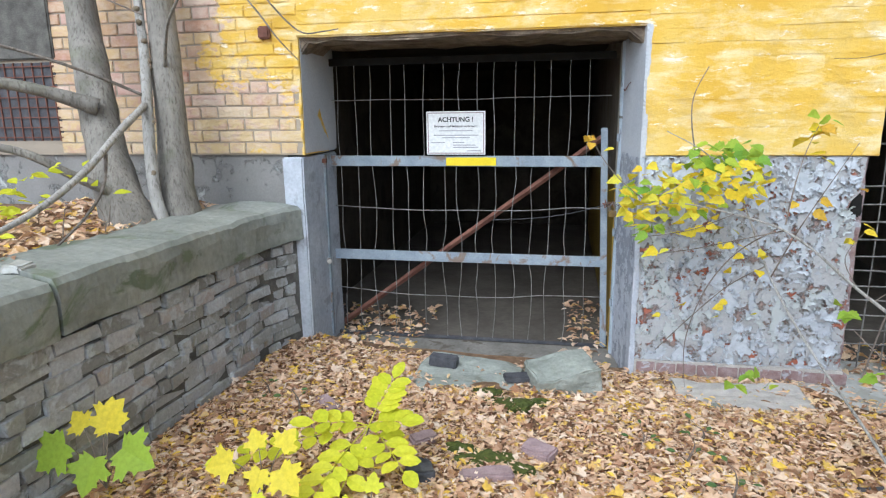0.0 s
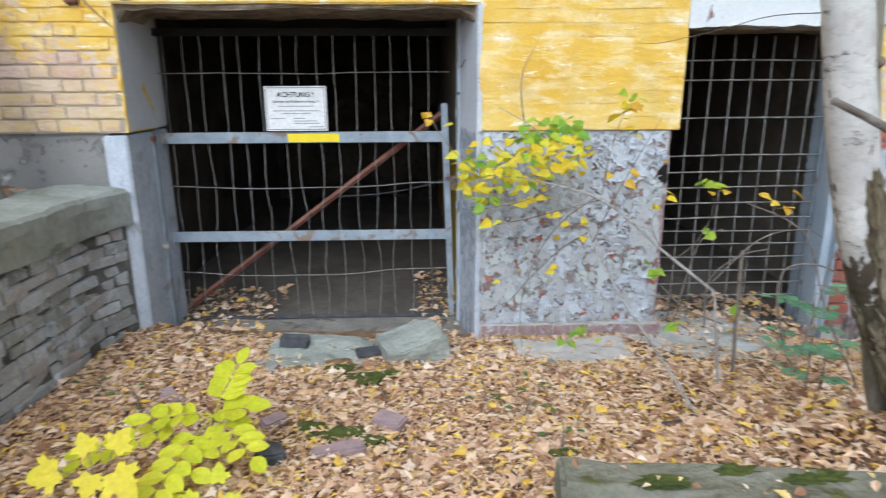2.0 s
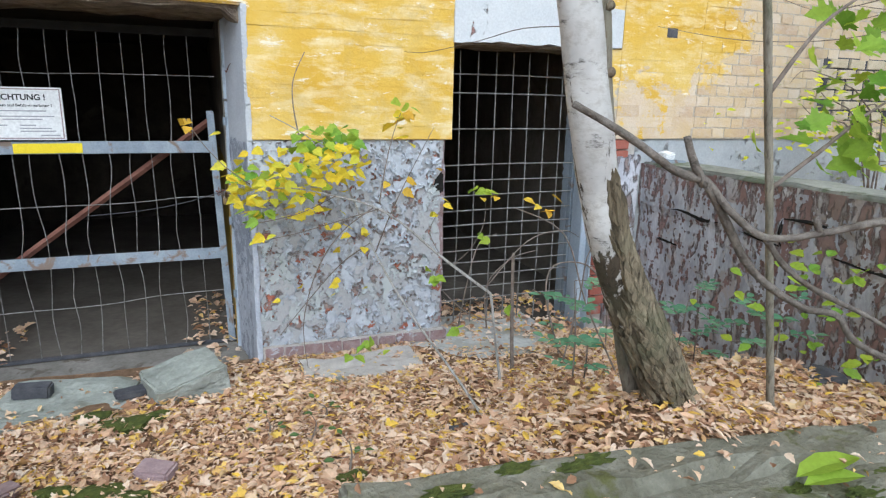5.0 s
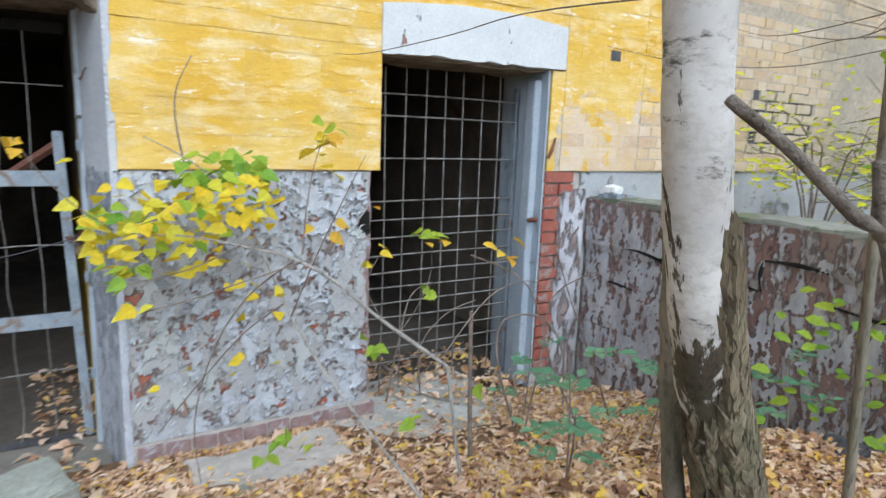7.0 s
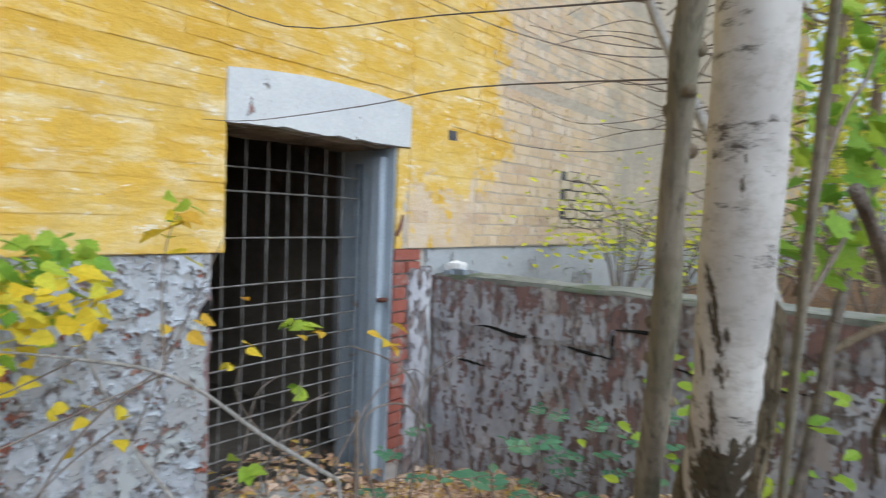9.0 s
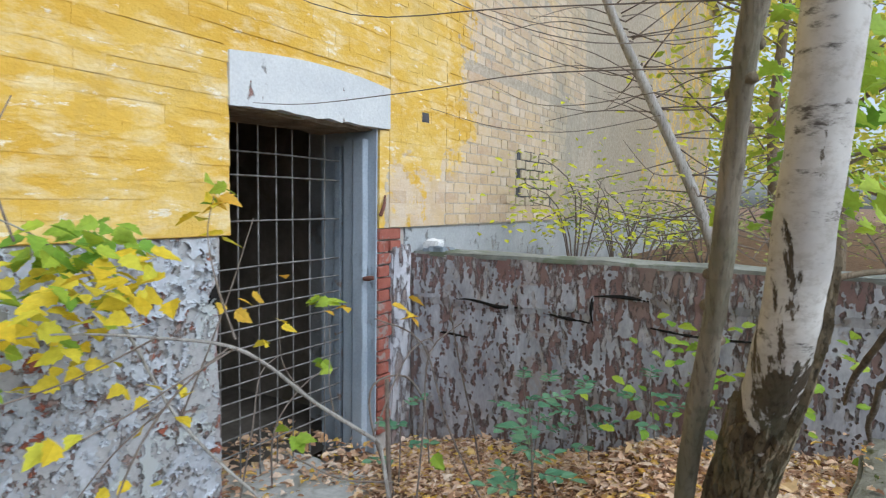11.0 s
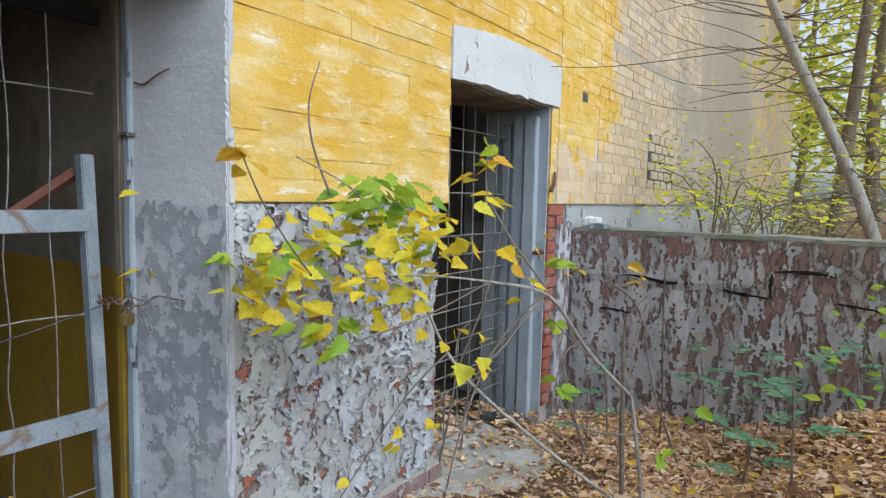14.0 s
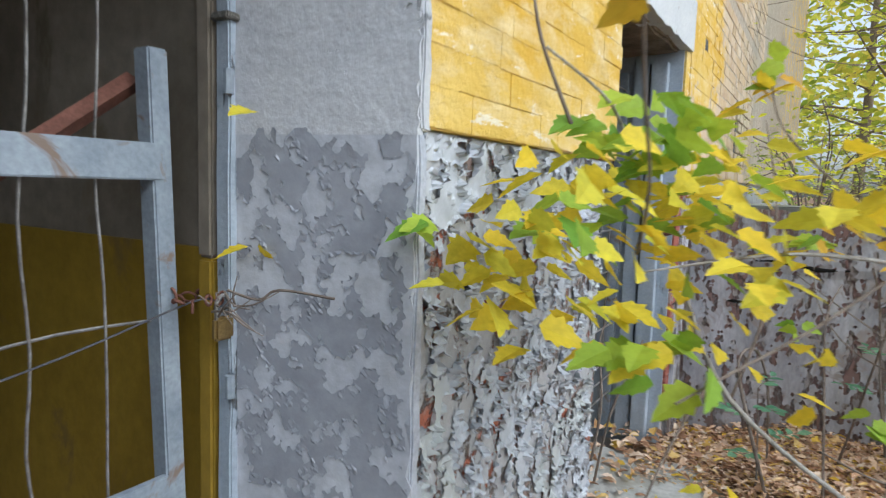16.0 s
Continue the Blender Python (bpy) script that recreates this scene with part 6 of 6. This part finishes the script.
litter("fallen_leaves", 150, 0.35, 0.64, 0.02, 1.6, lambda x, y: -0.33 if y > 0.1 else ground_z(x, y), 0.055, "brown leaves blown in behind the gate")
litter("fallen_leaves", 420, 2.1, 3.15, 0.0, 0.8, lambda x, y: -0.31, 0.055, "brown leaves at the door sill")
litter("fallen_leaves", 1400, 3.85, 6.5, -4, -0.05, lambda x, y: 0.51, 0.07, "brown fallen leaves on the upper terrace")
litter("fallen_leaves", 170, 0.82, 3.1, -2.75, -2.3, lambda x, y: 0.30, 0.03, "small dead leaves and crumbs on the mossy slab")

# ---- flaking paint on the pillar ----
def coat(name, place, out, w, h, cell, hold, mat, label, curl=0.010, seed=0.0):
    """What is left of a paint coat: a sheet with holes, curling away from the wall at its edges."""
    nu, nv = int(w / cell), int(h / cell)
    keep, verts, index = {}, [], {}
    jit = random.Random(int(seed * 10) + 1)
    for j in range(nv + 1):
        for i in range(nu + 1):
            keep[i, j] = hold(i * cell, j * cell)
    out = Vector(out)
    faces = []

    def vert(i, j):
        if (i, j) not in index:
            k = keep[i, j]
            near = max(0.0, 1.0 - max(k, 0.0) / 0.13)
            wild = 0.5 + 0.5 * noise.noise(Vector((i * cell * 16 + seed, j * cell * 16, seed)))
            lift = 0.0015 + curl * near * near * max(0.0, wild * 1.7 - 0.45)
            u, v = i * cell + jit.uniform(-.3, .3) * cell, j * cell + jit.uniform(-.3, .3) * cell
            index[i, j] = len(verts)
            verts.append(tuple(Vector(place(u, v)) + out * lift))
        return index[i, j]

    for j in range(nv):
        for i in range(nu):
            c = ((i, j), (i + 1, j), (i + 1, j + 1), (i, j + 1))
            inside = [q for q in c if keep[q] > 0]
            if len(inside) >= 3:
                faces.append(tuple(vert(*q) for q in (c if len(inside) == 4 else inside)))
    me = bpy.data.meshes.new(name)
    me.from_pydata(verts, [], faces)
    me.materials.append(mat)
    return tagged(new(name, me), label, "paint", kind="structure")


def pillar_hold(u, v):
    z = v - 0.22
    bend = noise.noise_vector(Vector((u * 20, v * 20, 4)))
    n = noise.fractal(Vector((u * 15, v * 11, 2.0)), 0.6, 2.1, 6) + 0.25 * noise.noise(Vector((u * 70, v * 45, 5)))
    whole = 0.235 + 0.6 * max(0.0, z - 0.70) + 0.3 * max(0.0, 0.02 - z) + 0.16 * noise.noise(Vector((u * 3.3, v * 3.3, 1)))
    d = noise.voronoi(Vector((u * 11.5 + 0.8 * bend.x, v * 8.2 + 0.8 * bend.y, 0.3)))[0]
    cell = (d[1] - d[0]) * 0.5 - 0.085 + 0.2 * max(0.0, z - 0.74) + 0.12 * noise.noise(Vector((u * 5, v * 5, 9)))
    edge = min(u + 0.02, 1.2 - u)  # chipped along both corners
    return min(n * 0.55 + whole, max(cell, n * 0.5 - 0.06)) - 0.35 * max(0.0, 0.05 - edge) / 0.05 * (0.5 + 0.5 * noise.noise(Vector((v * 14, u, 8))))


coat("trim_pillar_paint", lambda u, v: (0.766 + u, 0.0155, -0.22 + v), (0, -1, 0), 1.2, 1.315, 0.0065, pillar_hold, mat_coat_pillar, "lilac-grey paint coat curling off the pillar", 0.042, 3.0)


def reveal_hold(u, v):
    n = noise.fractal(Vector((u * 17 + 4, v * 13, 7.0)), 0.55, 2.1, 6)
    n += 0.35 * noise.noise(Vector((u * 75, v * 48, 2)))
    low = 0.21 - 0.40 * math.exp(-((v - 0.36) / 0.34) ** 2) * (1.0 if u > 0.12 else 0.6) - 0.22 * max(0.0, u - 0.3) / 0.1 - 0.40 * max(0.0, 0.07 - u) / 0.07 + 0.1 * math.sin(v * 9)
    top = (1.50 - v) * 3.0 + 0.25 * noise.noise(Vector((u * 14, 3, 0)))
    return min(n * 0.75 + low, top)


coat("trim_reveal_paint", lambda u, v: (0.744 - u * 0.082 / 0.41, 0.002 + u, -0.42 + v), (-0.98, -0.19, 0), 0.40, 1.52, 0.006, reveal_hold, mat_coat_reveal, "dark grey top coat flaking off the gate reveal", 0.006, 6.0)


def retain_hold(u, v):
    sway = noise.noise_vector(Vector((u * 6, v * 6, 2)))
    n = noise.fractal(Vector((u * 19 + 0.5 * sway.x, v * 5.5 + 0.3 * sway.y, 11.0)), 0.45, 2.2, 7) + 0.45 * noise.noise(Vector((u * 70, v * 22, 1)))
    z = v - 0.45
    joint = 0.16 if abs((z / 0.083) % 1.0 - 0.5) > 0.44 else 0.0  # the coat breaks first along the brick courses
    band = 0.24 * math.exp(-((z - 0.84) / 0.13) ** 2)
    return n * 0.62 + 0.13 + 0.10 * math.sin(u * 2.3 + 1) - band - joint - 0.30 * max(0.0, -0.05 - z)


coat("trim_retaining_paint", lambda u, v: (retaining(-0.02 - u, -0.45 + v) - 0.004, -0.02 - u, -0.45 + v), (-1, 0, 0), 2.9, 1.35, 0.0085, retain_hold, mat_coat_retain, "chalky grey paint peeling in streaks off the retaining wall", 0.0035, 9.0)
# cracks in the retaining wall: black tubes in place of their inner shade
for pts in (((-0.36, 0.635), (-0.5, 0.64), (-0.66, 0.615), (-0.8, 0.62)), ((-0.98, 0.60), (-1.12, 0.585), (-1.26, 0.57)), ((-1.27, 0.735), (-1.45, 0.745), (-1.6, 0.73)), ((-0.2, 0.40), (-0.34, 0.395), (-0.44, 0.385)),
            ((-1.27, 0.735), (-1.265, 0.65), (-1.27, 0.57)), ((-1.6, 0.58), (-1.9, 0.56), (-2.2, 0.57))):
    line = [(retaining(y, z) - 0.001, y, z) for y, z in pts]
    tagged(part("crack", tube(line, [0.004] + [0.012] * (len(line) - 2) + [0.003], 5, steps=4, wobble=0.6), mat_shade_black), "dark open crack in the retaining wall", "crack", kind="structure")

# Solid black block filling the broken corner, for the shade in the hole.
broken = part("brick_scar", rough_block(1.935, 2.0, 0.022, 0.14, 0.74, 0.88, 3, 0.02, 51), mat_shade_black)
tagged(broken, "black block for the shade in the broken pillar edge", "hole", kind="structure")

# ---- bricks ----
def brick_mesh(L, H, mat, k, depth=0.05, daubed=False):
    bm = box(-L / 2, L / 2, 0, depth, -H / 2, H / 2)
    front = [e for e in bm.edges if all(v.co.y < 0.001 for v in e.verts)]
    if daubed:  # paint has filled the upright joints
        front = [e for e in front if abs(e.verts[0].co.x - e.verts[1].co.x) > 0.01]
    bmesh.ops.bevel(bm, geom=front, offset=0.0013 if daubed else 0.004, segments=2, affect='EDGES')
    for v in bm.verts:
        v.co += noise.noise_vector(v.co * 9 + Vector((k * 2.7, 0, k))) * (0.0018 if daubed else 0.0045)
    return to_mesh("brick", bm, mat)


long_bricks = [brick_mesh(0.238, 0.071, mat_brick, k) for k in range(6)]
short_bricks = [brick_mesh(0.112, 0.071, mat_brick, k + 9) for k in range(5)]
daub_long = [brick_mesh(0.238, 0.071, mat_brick, k + 20, daubed=True) for k in range(6)]
daub_short = [brick_mesh(0.112, 0.071, mat_brick, k + 29, daubed=True) for k in range(5)]
COURSE = 0.0795
rk = random.Random(17)
BLOCKED = ((GX0 + 0.012, GX1, 0.0, GTOP + 0.07), (DX0, 3.31, 0.0, 2.0), (5.30, 6.17, 1.25, 1.76))


def lay(parent, x0, x1, z0, z1, limit=10000, gap=-0.001, side=-0.001):
    row, z, count = 0, z0 + COURSE / 2, 0
    while z < z1 and count < limit:
        slope, step = rk.uniform(-0.8, 0.7), rk.uniform(-0.0010, 0.0007)
        x = x0 + (0 if row % 2 else -0.06)
        k = row
        while x < x1:
            L = 0.25 if (k % 2 == 0) else 0.124
            k += 1
            a, b = max(x, x0), min(x + L, x1)
            x += L
            if b - a < 0.05:
                continue
            if any(a < q1 - 0.01 and b > q0 + 0.01 and z > r0 and z < r1 for q0, q1, r0, r1 in BLOCKED):
                cut = [(q0, q1) for q0, q1, r0, r1 in BLOCKED if a < q1 and b > q0 and r0 < z < r1][0]
                if b > cut[1] + 0.05:
                    a = cut[1]
                elif a < cut[0] - 0.05:
                    b = cut[0]
                else:
                    continue
            if 3.66 < (a + b) / 2 < 3.80 and abs(z - 1.855) < 0.045:
                continue
            wide = b - a > 0.17
            if side < 0.004:
                me = rk.choice(daub_long if wide else daub_short)
            else:
                me = rk.choice(long_bricks if wide else short_bricks)
            ob = new("brick", me)
            ob.parent = parent
            full = 0.238 if wide else 0.112
            ob.matrix_basis = pose((a + b) / 2, step + (rk.uniform(-0.0012, 0.0012) if side > 0.004 else rk.choice((0.0,) * 5 + (-0.0022, -0.0012)) + rk.uniform(-0.0004, 0.0004)), z + rk.uniform(-0.0015, 0.0015), slope + rk.uniform(-0.9, 0.8) * (1 if side > 0.004 else 0.6), rk.uniform(-0.5, 0.5), rk.uniform(-0.3, 0.3) * (1 if side > 0.004 else 0.5)) @ Matrix.Diagonal(((b - a - side + 0.001) / full, 1, (COURSE - gap - (rk.choice((0.0, 0.0, 0.0, 0.0, 0.0, 0.004)) if side < 0.004 else 0.0)) / 0.071, 1))
            count += 1
        z += COURSE
        row += 1


lay(upper_left, -3.25, GX0 + 0.012, PLINTH + 0.004, 2.45, 290, 0.010, 0.011)
lay(upper_mid, GX1 + 0.002, DX0 - 0.002, PLINTH + 0.004, 2.6, 290)
lay(upper_gate, GX0 + 0.012, GX1, GTOP + 0.075, 2.6, 290)
lay(upper_door, DX0, 3.3135, PLINTH + 0.004 + 12 * COURSE, 2.9, 200)
lay(upper_right, 3.3135, 4.02, PLINTH + 0.004, 2.36, 90)
lay(upper_right, 4.02, 6.6, PLINTH + 0.004, 2.32, 220, 0.004, 0.005)
high = wall("wall_upper_east_high", 3.312, 9.6, 2.37, 4.4, mat_joint, "upper brick courses of the weathered east facade", y0=FRONT - 0.002, y1=0.1)
lay(high, 3.3135, 7.2, PLINTH + 0.004 + 16 * COURSE, 3.5, 300, 0.005, 0.006)

# The wall is solid here; a thin dark plate gives the hole its shade.
tagged(part("wall_hole", rough_block(3.69, 3.785, 0.0015, 0.0045, 1.825, 1.89, 3, 0.006, 14, 0.001), mat_dark), "dark plate for the shade in a missing-brick hole", "hole", kind="structure")
# pierced brick panel: bricks on a dark sheet that stands in for shaded depth
vent = tagged(part("vent_panel", box(5.30, 6.17, 0.0005, 0.009, 1.25, 1.76), mat_dark), "dark panel for the shade behind a pierced brick vent", "vent", kind="structure")
vent_bricks = [brick_mesh(0.238, 0.071, mat_vent, k + 40) for k in range(3)]
for row in range(6):
    for col in range(4):
        x = 5.36 + col * 0.218 + (0.109 if row % 2 else 0.0)
        ob = new("brick", vent_bricks[(row + col) % 3])
        ob.parent = vent
        ob.matrix_basis = pose(min(x, 6.11), -0.014, 1.29 + row * 0.0845, 0, rk.uniform(-1, 1), rk.uniform(-3, 3)) @ Matrix.Diagonal((0.79, 1, 1.02, 1))

# red bricks of the door jamb
jamb = bpy.data.objects["wall_door_east"]
red = [to_mesh("brick", box(-L / 2, L / 2, 0, 0.06, -0.034, 0.034, 0.004), mat_red_brick) for L in (0.24, 0.115)]
for row in range(17):
    z = PLINTH - COURSE / 2 - row * COURSE
    if row < 11:
        spans = ((3.325, red[0]),) if row % 2 == 0 else ((3.262, red[1]), (3.387, red[1]))
    else:
        spans = ((3.262, red[1]), (3.40, red[1])) if row % 3 else ((3.325, red[0]),)
    for x, me in spans:
        if row > 2 and x > 3.36 and rk.random() < 0.5:
            continue
        ob = new("brick", me)
        ob.parent = jamb
        ob.matrix_basis = pose(x, 0.004 + rk.uniform(-.004, .004), z, 0, rk.uniform(-1, 1), rk.uniform(-2, 2))
bm = rough_block(3.34, 3.56, -0.01, 0.05, -0.45, 0.98, 9, 0.012, 61)
tagged(part("trim_jamb_plaster", bm, mat_retain), "patch of old plaster between jamb and retaining wall", "plaster", kind="structure")
# red brick footing of the pillar
dusty = to_mesh("brick", box(-0.0575, 0.0575, 0, 0.06, -0.034, 0.034, 0.004), mat_dusty_brick)
foot = tagged(part("trim_pillar_foot", box(0.78, 2.0, 0.0, 0.1, -0.45, -0.20), mat_mortar), "mortar bed of the pillar footing", "footing", kind="structure")
for i in range(10):
    ob = new("brick", dusty)
    ob.parent = foot
    ob.matrix_basis = pose(0.85 + i * 0.124, -0.012 + rk.uniform(-.006, .006), -0.25 + rk.uniform(-.004, .004), 0, rk.uniform(-2, 2), 0)
